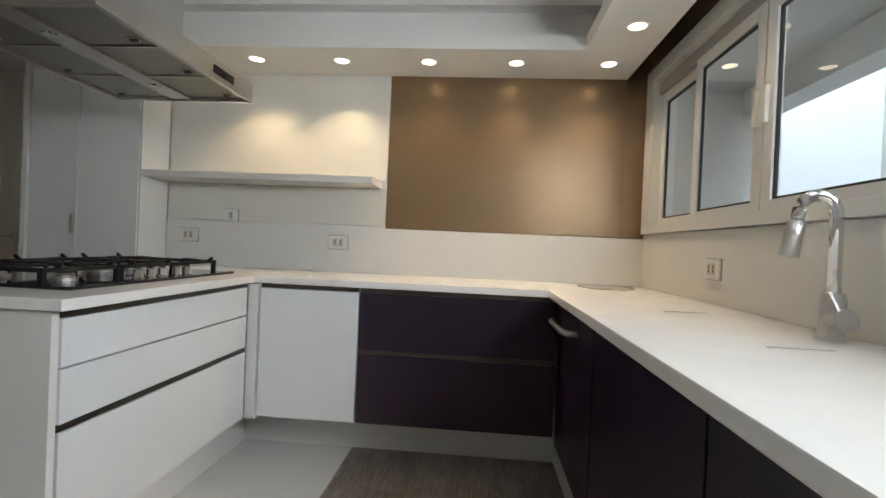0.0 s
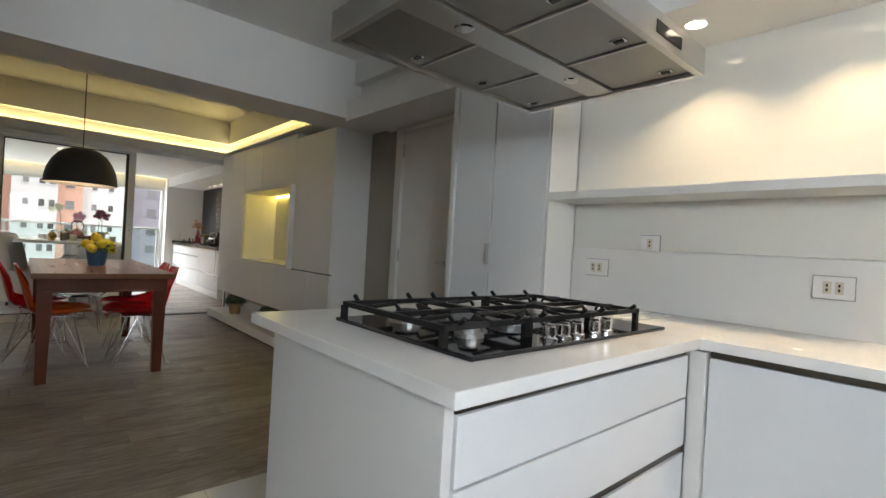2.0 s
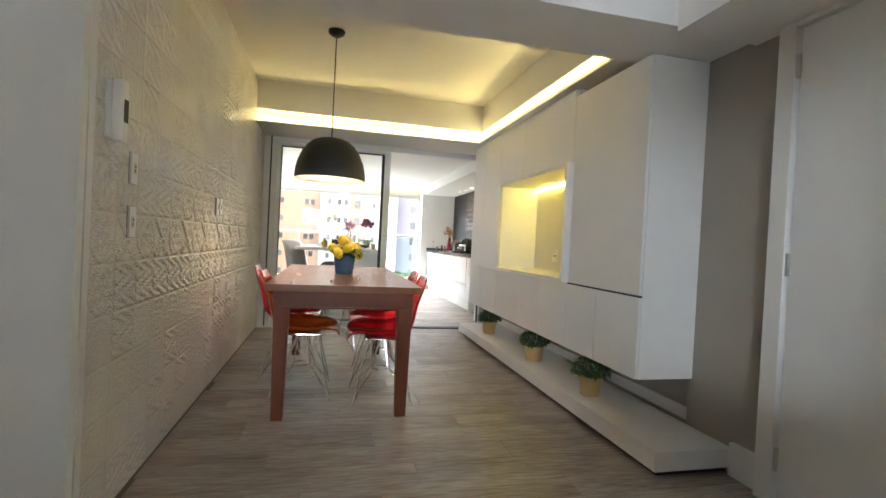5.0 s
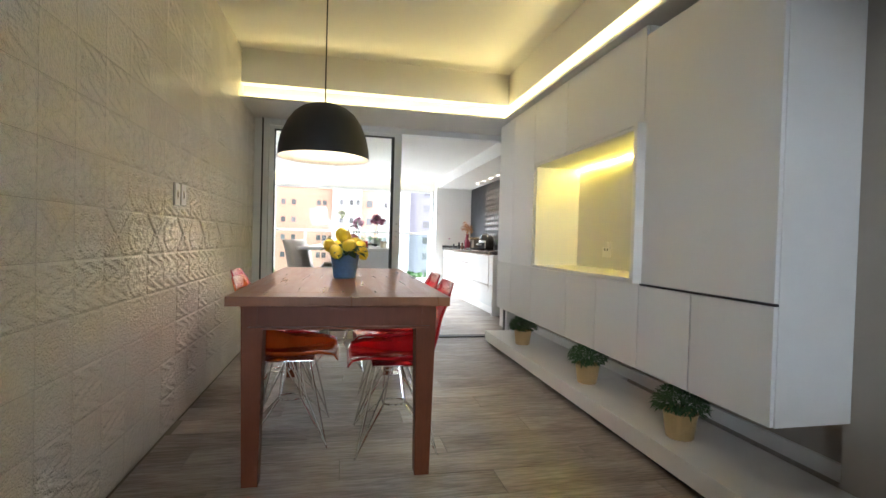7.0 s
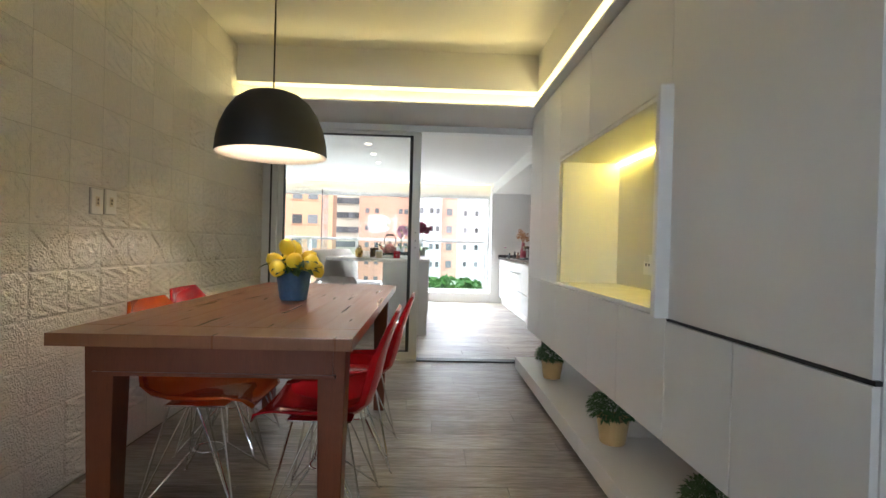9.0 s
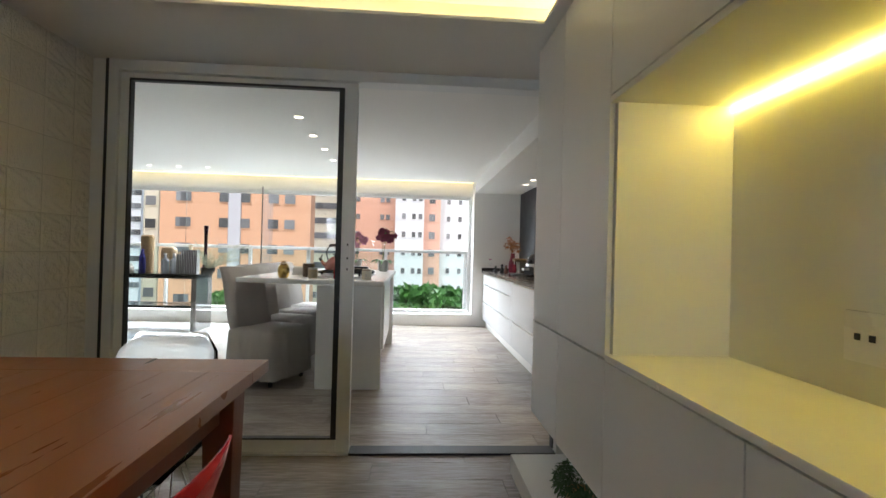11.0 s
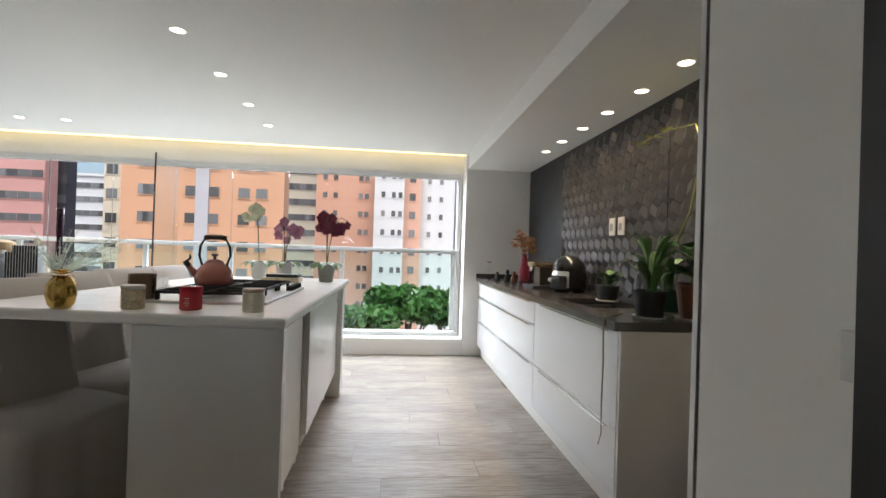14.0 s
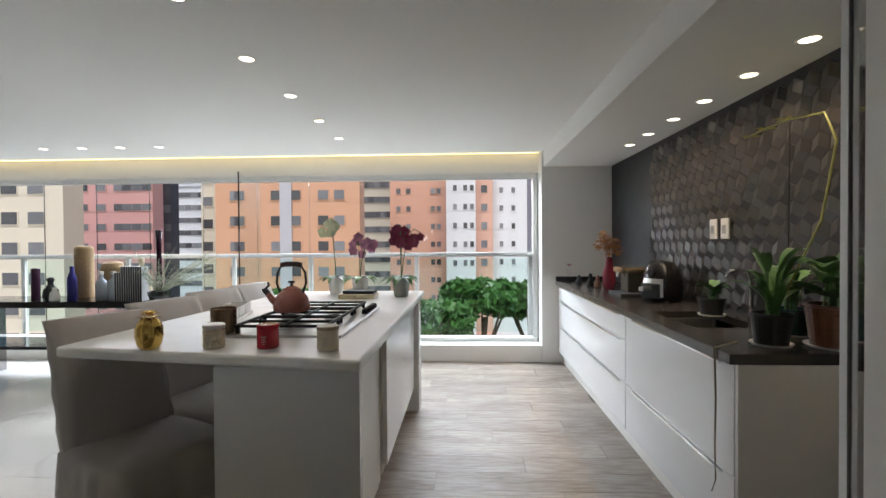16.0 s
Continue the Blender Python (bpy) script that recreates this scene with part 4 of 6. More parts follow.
def shell_chair(x, y, turn, mat, colour):
    o = empty("shell_chair", colour + " moulded acrylic shell chair on chrome wire legs", "chair", (x, y, 0), "chairs round the dining table")
    prof = [(0.235, 0.425), (0.215, 0.445), (0.15, 0.445), (0.05, 0.432), (-0.06, 0.425), (-0.14, 0.435), (-0.185, 0.475), (-0.21, 0.55), (-0.235, 0.66), (-0.265, 0.76), (-0.285, 0.825)]
    wid = [0.17, 0.21, 0.225, 0.23, 0.23, 0.23, 0.228, 0.222, 0.205, 0.185, 0.13]
    curl = [0.0, 0.015, 0.03, 0.04, 0.05, 0.06, 0.06, 0.05, 0.035, 0.02, 0.01]
    bm = bmesh.new()
    rows = []
    n = 10
    for (px, pz), w, cu in zip(prof, wid, curl):
        i = len(rows)
        back = min(1, max(0, (i - 5) / 3))
        row = []
        for j in range(n + 1):
            u = 2 * j / n - 1
            lift = cu * abs(u) ** 3
            row.append(bm.verts.new((px + lift * back * 1.2, w * u, pz + lift * (1 - back) * 1.2)))
        rows.append(row)
    for a, b in zip(rows, rows[1:]):
        for j in range(n):
            bm.faces.new((a[j], a[j + 1], b[j + 1], b[j]))
    bmesh.ops.recalc_face_normals(bm, faces=bm.faces)
    bmesh.ops.solidify(bm, geom=bm.faces[:], thickness=0.006)
    part("shell", bm, mat, o, smooth=True)
    for sx in (1, -1):
        for sy in (1, -1):
            bm = bmesh.new()
            tube([(0.1 * sx, 0.13 * sy, 0.42), (0.19 * sx, 0.2 * sy, 0.01), (0.2 * sx, 0.205 * sy, 0.004)], 0.005, 6, bm)
            tube([(0.02 * sx, 0.15 * sy, 0.42), (0.19 * sx, 0.2 * sy, 0.02)], 0.004, 6, bm)
            tube([(0.19 * sx, 0.2 * sy, 0.02), (0.055 * sx, 0.05 * sy, 0.2), (0.03 * sx, 0.1 * sy, 0.41)], 0.004, 6, bm)
            part("wire_leg", bm, CHROME, o)
    ring = [(0.06 * math.cos(a), 0.055 * math.sin(a), 0.2) for a in [2 * math.pi * i / 16 for i in range(17)]]
    part("wire_ring", tube(ring, 0.004, 6), CHROME, o)
    part("seat_mount", box(-0.12, 0.12, -0.14, 0.14, 0.416, 0.424, 0.003), CHROME, o)
    o.rotation_euler = (0, 0, radians(turn))
    return o


shell_chair(-4.88, 1.76, -90, RED, "red")
shell_chair(-5.42, 1.80, -90, RED, "red")
shell_chair(-5.02, 1.24, 90, ORANGE, "orange")
shell_chair(-5.55, 1.12, 90, RED, "red")
shell_chair(-6.33, 1.46, 0, CLEAR, "clear")


def pendant():
    o = empty("pendant_lamp", "large black dome pendant lamp over the dining table", "pendant lamp", (-5.35, 1.365, 0))
    out = [(0.262, 1.5), (0.258, 1.56), (0.243, 1.63), (0.213, 1.7), (0.175, 1.755), (0.13, 1.79), (0.09, 1.805), (0.03, 1.812), (0, 1.812)]
    inn = [(0, 1.8), (0.085, 1.795), (0.125, 1.78), (0.168, 1.747), (0.206, 1.694), (0.236, 1.627), (0.251, 1.56), (0.255, 1.5)]
    part("shade", lathe(out, 40), BLACK, o, smooth=True)
    part("shade_lining", lathe(inn + [(0.262, 1.5)], 40), material("white_lining", (0.75, 0.68, 0.58), 0.5), o, "off-white shade lining", smooth=True)
    part("bulb", lathe([(0, 1.6), (0.03, 1.61), (0.045, 1.64), (0.04, 1.67), (0.02, 1.7), (0.02, 1.79)], 16), BULB, o, "lit bulb", smooth=True)
    part("cord", tube([(0, 0, 1.81), (0, 0, 2.59)], 0.004, 8), BLACK, o)
    part("canopy", lathe([(0, 2.575), (0.03, 2.578), (0.06, 2.6), (0.062, 2.62), (0, 2.62)], 24), BLACK, o)


pendant()


def lemon_vase():
    o = empty("flower_vase", "blue ceramic vase filled with yellow lemons and leaves", "vase", (-5.3, 1.5, 0.8))
    part("vase", lathe([(0, 0), (0.058, 0), (0.064, 0.006), (0.078, 0.1), (0.084, 0.14), (0.08, 0.145), (0.076, 0.14), (0.07, 0.1), (0, 0.09)], 26), BLUEV, o)
    rnd = random.Random(9)
    pts = [(0, 0, 0.235), (0.075, 0.02, 0.19), (-0.065, 0.05, 0.2), (0.02, -0.085, 0.185), (-0.06, -0.05, 0.175), (0.03, 0.085, 0.18), (0.1, -0.05, 0.155), (-0.1, 0.0, 0.155), (0.05, -0.02, 0.25), (-0.03, 0.1, 0.15), (0.01, 0.02, 0.165)]
    for p in pts:
        bm = lathe([(0, -0.05), (0.008, -0.047), (0.025, -0.035), (0.036, -0.012), (0.037, 0.01), (0.027, 0.034), (0.01, 0.046), (0.006, 0.053), (0, 0.054)], 14)
        r = Euler((rnd.uniform(-1, 1), rnd.uniform(-1, 1), rnd.uniform(0, 6))).to_matrix()
        for v in bm.verts:
            v.co = r @ v.co + Vector(p)
        part("lemon", bm, LEMON, o, smooth=True)
    bm = bmesh.new()
    for i in range(34):
        a = rnd.uniform(0, 6.28)
        d = Vector((math.cos(a), math.sin(a), rnd.uniform(-0.2, 0.5)))
        leaf(bm, (0.06 * d.x, 0.06 * d.y, 0.13 + rnd.uniform(0, 0.07)), d, rnd.uniform(0.07, 0.11), 0.035, 0.35)
    part("leaves", bm, LEAF, o)


lemon_vase()


# ---- terrace ----
def terrace_island():
    o = empty("terrace_island", "white island counter with an overhanging rounded stone top", "kitchen island")
    bm = bmesh.new()
    z0, z1 = 0.87, 0.915
    vs = [(-8.6, 2.17), (-10.97, 2.19), (-10.93, 1.05), (-8.8, 0.9)]
    part("stone_top", slab(vs, z0, z1, 0.014), TOP, o)
    part("end_panel", box(-8.72, -8.68, 1.61, 2.15, 0, 0.869, 0.003), LACQ, o)
    part("base_cabinet", box(-9.35, -8.72, 1.64, 2.1, 0.12, 0.869), SATIN, o)
    d = part("door", box(-10.62, -9.36, 2.11, 2.135, 0.2, 0.855, 0.003), LACQ, o)
    part("carcass", box(-10.66, -9.355, 1.64, 2.108, 0.15, 0.869), SATIN, o)
    part("door_handle", box(-10.57, -10.49, 2.135, 2.15, 0.77, 0.785, 0.002), CHROME, d)
    part("end_leg", box(-10.83, -10.67, 1.55, 2.17, 0, 0.869, 0.003), LACQ, o)
    for x in (-9.2, -9.5, -10.6):
        part("foot", lathe([(0, 0), (0.022, 0), (0.022, 0.02), (0.016, 0.03), (0.016, 0.15)], 14, (x, 2.04, 0)), PLASTIC, o)


def slab(vs, z0, z1, bev):
    bm = bmesh.new()
    lo = [bm.verts.new((x, y, z0)) for x, y in vs]
    hi = [bm.verts.new((x, y, z1)) for x, y in vs]
    bm.faces.new(lo)
    bm.faces.new(hi)
    for i in range(len(vs)):
        j = (i + 1) % len(vs)
        bm.faces.new((lo[i], lo[j], hi[j], hi[i]))
    bmesh.ops.recalc_face_normals(bm, faces=bm.faces)
    bmesh.ops.bevel(bm, geom=bm.edges[:], offset=bev, segments=3, affect="EDGES", profile=0.5)
    return bm


terrace_island()


def counter_units():
    top = empty("terrace_worktop", "dark granite worktop of the terrace counter", "worktop")
    part("slab", box(-12.19, -9.9, 3.515, 4.11, 0.855, 0.895, 0.003), GRANITE, top)
    part("slab", box(-9.9, -9.35, 3.515, 3.65, 0.855, 0.895, 0.003), GRANITE, top)
    part("slab", box(-9.9, -9.35, 4.0, 4.11, 0.855, 0.895, 0.003), GRANITE, top)
    part("slab", box(-9.35, -8.80, 3.515, 4.11, 0.855, 0.895, 0.003), GRANITE, top)
    part("upstand", box(-12.195, -12.17, 3.515, 4.11, 0.896, 0.94, 0.002), GRANITE, top)
    sk = empty("terrace_sink", "dark undermount sink in the granite counter", "sink")
    bm = box(-9.89, -9.36, 3.65, 4.0, 0.71, 0.72)
    box(-9.9, -9.885, 3.65, 4.0, 0.72, 0.855, bm=bm)
    box(-9.365, -9.35, 3.65, 4.0, 0.72, 0.855, bm=bm)
    part("basin", bm, STEEL, sk)
    for x0, x1 in ((-10.035, -8.82), (-12.18, -10.04)):
        o = empty("drawer_cabinet", "white three-drawer terrace cabinet with slim metal pulls", "cabinet", group="terrace drawer cabinets")
        part("body", box(x0 + 0.002, x1 - 0.002, 3.565, 4.105, 0.12, 0.7 if x1 > -8.95 else 0.854), SATIN, o)
        hs = (0.12, 0.42, 0.69, 0.852) if x0 < -11 else (0.12, 0.42, 0.852)
        for a, b in zip(hs, hs[1:]):
            f = part("drawer_front", box(x0 + 0.003, x1 - 0.003, 3.543, 3.563, a + 0.003, b - 0.003, 0.002), LACQ, o)
            part("pull", box(x0 + 0.15, x1 - 0.08, 3.527, 3.543, b - 0.014, b - 0.006, 0.001), CHROME, f, "slim chrome edge pull")
    part_ob = empty("cabinet_end_panel", "white end panel of the terrace counter", "panel")
    part("board", box(-8.819, -8.80, 3.545, 4.11, 0.0, 0.854, 0.002), SATIN, part_ob)
    structure("toe_kick_terrace", box(-12.18, -8.83, 3.595, 3.605, 0, 0.12), SATIN, "white recessed plinth of the terrace counter", "plinth")
    gl = empty("black_glass_panel", "tall glossy black glass panel beside the counter", "panel", kind="structure")
    bm = slab([(-8.092, 3.43), (-8.36, 3.6), (-8.36, 3.75), (-8.092, 3.75)], 0, 2.128, 0.001)
    part("sheet", bm, BLKGL, gl)
    part("edge_trim", box(-8.39, -8.362, 3.595, 4.118, 0, 2.128, 0.002), ALU, gl)


counter_units()


def slip_chair(x, y, turn):
    o = empty("slipcovered_chair", "grey linen slipcovered dining chair at the terrace island", "chair", (x, y, 0), "chairs at the island")
    bm = bmesh.new()
    rnd = random.Random(3)
    n = 56
    ring_z = [0.06, 0.2, 0.36, 0.45, 0.475]
    rings = []
    for k, z in enumerate(ring_z):
        t = 1 - k / (len(ring_z) - 1)
        ring = []
        for i in range(n):
            a = 2 * math.pi * i / n
            c, s = math.cos(a), math.sin(a)
            m = max(abs(c), abs(s)) ** 0.82
            wob = 0.012 * t * math.sin(i * 1.9 + k * 0.3) + 0.006 * t * math.sin(i * 4.3)
            r = 0.245 + 0.035 * t + wob - (0.02 if k == 4 else 0)
            ring.append(bm.verts.new((c / m * r, s / m * r, z)))
        rings.append(ring)
    for a, b in zip(rings, rings[1:]):
        for i in range(n):
            bm.faces.new((a[i], a[(i + 1) % n], b[(i + 1) % n], b[i]))
    bm.faces.new(rings[-1])
    part("seat_cover", bm, CHAIRF, o, smooth=True)
    bm = bmesh.new()
    rows = []
    for k in range(12):
        t = k / 11
        z = 0.44 + 0.55 * t
        cx = -0.2 - 0.13 * t - (0.03 * max(0, t - 0.75) * 4)
        w = 0.235 - 0.012 * t
        th = 0.05 + 0.02 * math.sin(math.pi * min(1, t * 1.1)) if t < 0.95 else 0.035
        row = []
        for i in range(28):
            a = 2 * math.pi * i / 28
            c, s = math.cos(a), math.sin(a)
            row.append(bm.verts.new((cx + th * math.copysign(abs(c) ** 0.6, c) + 0.006 * math.sin(i * 2.1 + 1), w * math.copysign(abs(s) ** 0.45, s) + 0.004 * math.sin(k * 2.0 + i), z)))
        rows.append(row)
    for a, b in zip(rows, rows[1:]):
        for i in range(28):
            bm.faces.new((a[i], a[(i + 1) % 28], b[(i + 1) % 28], b[i]))
    bm.faces.new(rows[-1])
    part("back_cover", bm, CHAIRF, o, smooth=True)
    for sx in (-0.2, 0.2):
        for sy in (-0.2, 0.2):
            part("leg", tube([(sx, sy, 0.2), (sx, sy, 0)], 0.022, 8, taper=0.8), BLACK, o)
    o.rotation_euler = (0, 0, radians(turn))
    return o


ch = slip_chair(-9.0, 1.14, 65)
copy_thing(ch, pose(-9.62, 1.08, 0, 0, 0, 72))
copy_thing(ch, pose(-10.2, 1.08, 0, 0, 0, 75))
copy_thing(ch, pose(-10.75, 1.12, 0, 0, 0, 80))


def place(o, x, y, z, turn=0):
    o.location, o.rotation_euler = (x, y, z), (0, 0, radians(turn))
    return o


def tin(x, y, mat, label, lid, r=0.041, h=0.077):
    o = empty("candle_tin", label, "candle", (x, y, 0.915), "candle tins")
    part("body", lathe([(0, 0), (r - 0.004, 0), (r, 0.004), (r, h - 0.004), (r - 0.003, h), (0, h)], 26), mat, o)
    part("lid", lathe([(r + 0.001, h), (r + 0.001, h + 0.012), (r - 0.002, h + 0.015), (0, h + 0.015)], 26), lid, o)
    bm = bmesh.new()
    for i in range(4):
        w = (0.02, 0.014, 0.018, 0.01)[i]
        box(r - 0.0005, r + 0.001, -w / 2, w / 2, h * 0.6 - i * 0.009, h * 0.6 - i * 0.009 + 0.003, bm=bm)
    part("label", bm, SOCKET, o, "small dark printed label")
    return o


LIDW = material("pale_wood_lid", (0.35, 0.28, 0.2), 0.4)
FLORAL = material("floral_print", (0.5, 0.42, 0.28), 0.3, 0, 0.9, 60, 0.02, 120)
BRONZEG = material("bronze_mercury_glass", (0.22, 0.15, 0.1), 0.12, 0.7, 0.7, 60, 0.1, 120)
tin(-8.8, 1.55, FLORAL, "cream candle tin with floral print", STEEL)
tin(-8.8, 1.765, REDEN, "red candle tin with a dark printed label", REDEN)
tin(-8.77, 2.01, CREAM, "cream candle jar with a wooden lid", LIDW)
o = empty("candle_glass", "bronze mottled glass candle holder", "candle", (-9.05, 1.46, 0.915))
part("cup", lathe([(0, 0), (0.05, 0), (0.053, 0.005), (0.055, 0.12), (0.05, 0.12), (0.048, 0.01), (0, 0.01)], 26), BRONZEG, o)


def pineapple():
    o = empty("gold_pineapple", "golden metal pineapple ornament on the island", "ornament", (-8.77, 1.31, 0.915))
    o.scale = (0.86, 0.86, 0.86)
    bm = lathe([(0, 0), (0.035, 0), (0.05, 0.02), (0.058, 0.06), (0.055, 0.1), (0.04, 0.13), (0.022, 0.142), (0, 0.144)], 30)
    for i, v in enumerate(bm.verts):
        a = math.atan2(v.co.y, v.co.x)
        v.co *= 1 + 0.012 * math.sin(8 * a + v.co.z * 90) * math.sin(8 * a - v.co.z * 90)
    part("body", bm, GOLD, o, smooth=True)
    bm = bmesh.new()
    for k in range(3):
        for i in range(7):
            a = i * 2 * math.pi / 7 + k * 0.45
            leaf(bm, (0.012 * math.cos(a), 0.012 * math.sin(a), 0.14 + 0.008 * k), (math.cos(a), math.sin(a), 0.5 + 0.5 * k), 0.055 - 0.008 * k, 0.02, 0.5)
    part("crown", bm, GOLD, o)


pineapple()


def tray_bowls():
    o = empty("snack_tray", "white ceramic tray holding three small bowls", "tray", (-9.5, 1.27, 0.915))
    part("tray", box(-0.2, 0.2, -0.065, 0.065, 0, 0.016, 0.006), PORC, o)
    for x in (-0.125, 0, 0.125):
        bm = box(-0.052 + x, 0.052 + x, -0.05, 0.05, 0.017, 0.024, 0.002)
        for a, b, c, d in ((-0.058, 0.058, -0.056, -0.05), (-0.058, 0.058, 0.05, 0.056), (-0.058, -0.052, -0.05, 0.05), (0.052, 0.058, -0.05, 0.05)):
            box(x + a, x + b, c, d, 0.017, 0.07, 0.002, bm=bm)
        part("bowl", bm, PORC, o)
    o.rotation_euler = (0, 0, radians(12))


tray_bowls()


def terrace_stove():
    o = empty("gas_hob", "stainless gas hob with black grates in the island", "cooktop", (-9.43, 1.74, 0.915))
    o.scale = (0.9, 0.95, 0.9)
    part("steel_plate", box(-0.5, 0.5, -0.28, 0.28, 0.0005, 0.014, 0.005), STEEL, o)
    for i, (x, y) in enumerate(((-0.3, -0.12), (-0.3, 0.12), (0.02, -0.12), (0.02, 0.12), (0.33, -0.05))):
        b = part("burner", lathe([(0.05, 0.014), (0.05, 0.024), (0.035, 0.03), (0, 0.03)], 18, (x, y, 0)), STEEL, o)
        part("cap", lathe([(0.032, 0.03), (0.032, 0.038), (0, 0.04)], 18, (x, y, 0)), IRON, b)
    for cx in (-0.3, 0.02, 0.33):
        bm = bmesh.new()
        for y in (-0.22, 0.0, 0.2):
            box(cx - 0.14, cx + 0.14, y - 0.006, y + 0.006, 0.045, 0.058, bm=bm)
        for x in (-0.14, 0, 0.14):
            box(cx + x - 0.006, cx + x + 0.006, -0.22, 0.2, 0.045, 0.058, bm=bm)
        for x in (-0.13, 0.13):
            for y in (-0.21, 0.19):
                box(cx + x - 0.008, cx + x + 0.008, y - 0.008, y + 0.008, 0.014, 0.046, bm=bm)
        part("grate", bm, IRON, o)
    for i in range(5):
        part("knob", lathe([(0.02, 0.014), (0.018, 0.04), (0.014, 0.043), (0, 0.043)], 16, (-0.46 + i * 0.07, 0.25, 0)), BLACK, o)


terrace_stove()


def kettle():
    o = empty("kettle", "dusty red enamel kettle with a black handle on the hob", "kettle", (-9.42, 1.63, 0.968))
    o.scale = (0.86, 0.86, 0.86)
    part("body", lathe([(0, 0), (0.095, 0), (0.105, 0.008), (0.108, 0.03), (0.1, 0.07), (0.08, 0.105), (0.055, 0.125), (0.05, 0.128), (0, 0.13)], 32), KETTLE, o, smooth=True)
    ld = part("lid", lathe([(0.052, 0.128), (0.05, 0.136), (0.03, 0.148), (0, 0.152)], 24), KETTLE, o, smooth=True)
    part("lid_knob", lathe([(0.009, 0.15), (0.008, 0.165), (0.02, 0.172), (0.02, 0.182), (0, 0.184)], 14), BLACK, ld)
    part("spout", tube([(0, -0.085, 0.04), (0, -0.125, 0.075), (0, -0.15, 0.11)], 0.026, 12, taper=0.55), KETTLE, o, smooth=True)
    sp = part("whistle", tube([(0, -0.145, 0.105), (0, -0.165, 0.125), (0, -0.17, 0.135)], 0.018, 10, taper=0.8), BLACK, o)
    part("whistle_lever", tube([(0, -0.165, 0.13), (0, -0.14, 0.155), (0, -0.145, 0.175)], 0.007, 6), BLACK, sp)
    pts = [(0, -0.07, 0.11), (0, -0.09, 0.17), (0, -0.085, 0.23), (0, -0.06, 0.275), (0, 0.06, 0.275), (0, 0.085, 0.23), (0, 0.09, 0.17), (0, 0.07, 0.11)]
    h = part("handle", tube(pts, 0.008, 8), BLACK, o, smooth=True)
    part("grip", tube([(0, -0.062, 0.276), (0, -0.03, 0.284), (0, 0.03, 0.284), (0, 0.062, 0.276)], 0.016, 10), material("dark_wood_grip", (0.05, 0.025, 0.015), 0.4), h, smooth=True)


kettle()
o = empty("book_stack", "black book lying on a patterned tile box", "books", (-10.45, 1.75, 0.915))
part("box", box(-0.09, 0.09, -0.13, 0.13, 0, 0.035, 0.003), FLORAL, o)
part("book", box(-0.08, 0.08, -0.1, 0.12, 0.036, 0.058, 0.003), BLACK, o)


def orchid(x, y, petal, label, seed, height=0.44, blooms=9, potm=PORC):
    rnd = random.Random(seed)
    o = empty("orchid", label, "plant", (x, y, 0.915), "orchids on the island")
    part("pot", lathe([(0, 0), (0.045, 0), (0.05, 0.004), (0.064, 0.12), (0.066, 0.128), (0.06, 0.128), (0.056, 0.11), (0, 0.11)], 22), potm, o)
    bm = bmesh.new()
    for i in range(8):
        a = i * 0.8 + rnd.uniform(-.2, .2)
        leaf(bm, (0.01 * math.cos(a), 0.01 * math.sin(a), 0.115), (math.cos(a), math.sin(a), 0.75), rnd.uniform(0.14, 0.2), 0.055, 0.75, 6)
    part("leaves", bm, LEAF2, o)
    st = bmesh.new()
    fl = bmesh.new()
    for s in range(2):
        a0 = rnd.uniform(0, 6.28)
        lean = Vector((math.cos(a0), math.sin(a0), 0)) * 0.05
        pts = [Vector((0, 0, 0.11)), Vector((0, 0, 0.25)) + lean * 0.3, Vector((0, 0, height)) + lean, Vector((0, 0, height + 0.05)) + lean * 2.0, Vector((0, 0, height + 0.02)) + lean * 3.0]
        tube(pts, 0.0035, 5, st)
        for b in range(blooms // 2 + 1):
            t = b / (blooms // 2)
            p = pts[2].lerp(pts[4], t) + Vector((rnd.uniform(-.04, .04), rnd.uniform(-.05, .05), rnd.uniform(-.07, .05)))
            tube([pts[2].lerp(pts[4], t), p], 0.0018, 4, st)
            f = Vector((1, rnd.uniform(-.5, .5), rnd.uniform(-.2, .3))).normalized()
            u = f.cross(Vector((0, 0, 1))).normalized()
            v = u.cross(f)
            for k in range(5):
                an = k * 2 * math.pi / 5 + 0.3
                d = u * math.cos(an) + v * math.sin(an)
                e = u * -math.sin(an) + v * math.cos(an)
                L, W = 0.04, 0.022
                q = [p, p + d * L * 0.5 + e * W + f * 0.006, p + d * L + f * 0.002, p + d * L * 0.5 - e * W + f * 0.006]
                fl.faces.new([fl.verts.new(z) for z in q])
    o.scale = (1.05, 1.05, 1.05)
    part("stem", st, LEAF, o)
    tagged(part("bloom", fl, petal, o), kind="stuff")
    return o


BURG = material("burgundy_petal", (0.16, 0.012, 0.05), 0.5, 0, 0.4, 40, 0.1, 80)
PINKP = material("pink_petal", (0.45, 0.2, 0.3), 0.5, 0, 0.3, 40, 0.1, 80)
WHTP = material("white_petal", (0.6, 0.62, 0.45), 0.5, 0, 0.2, 40, 0.1, 80)
CLPOT = material("frosted_pot", (0.3, 0.31, 0.27), 0.25)
orchid(-10.75, 1.5, WHTP, "white orchid in a white pot on the island", 3, 0.5, 8)
orchid(-10.72, 1.7, PINKP, "pink orchid in a white pot on the island", 5, 0.36, 8)
orchid(-10.55, 2.05, BURG, "burgundy orchid in a translucent pot on the island", 8, 0.42, 14, CLPOT)
orchid(-10.8, 2.02, BURG, "burgundy orchid in a white pot on the island", 11, 0.44, 8)


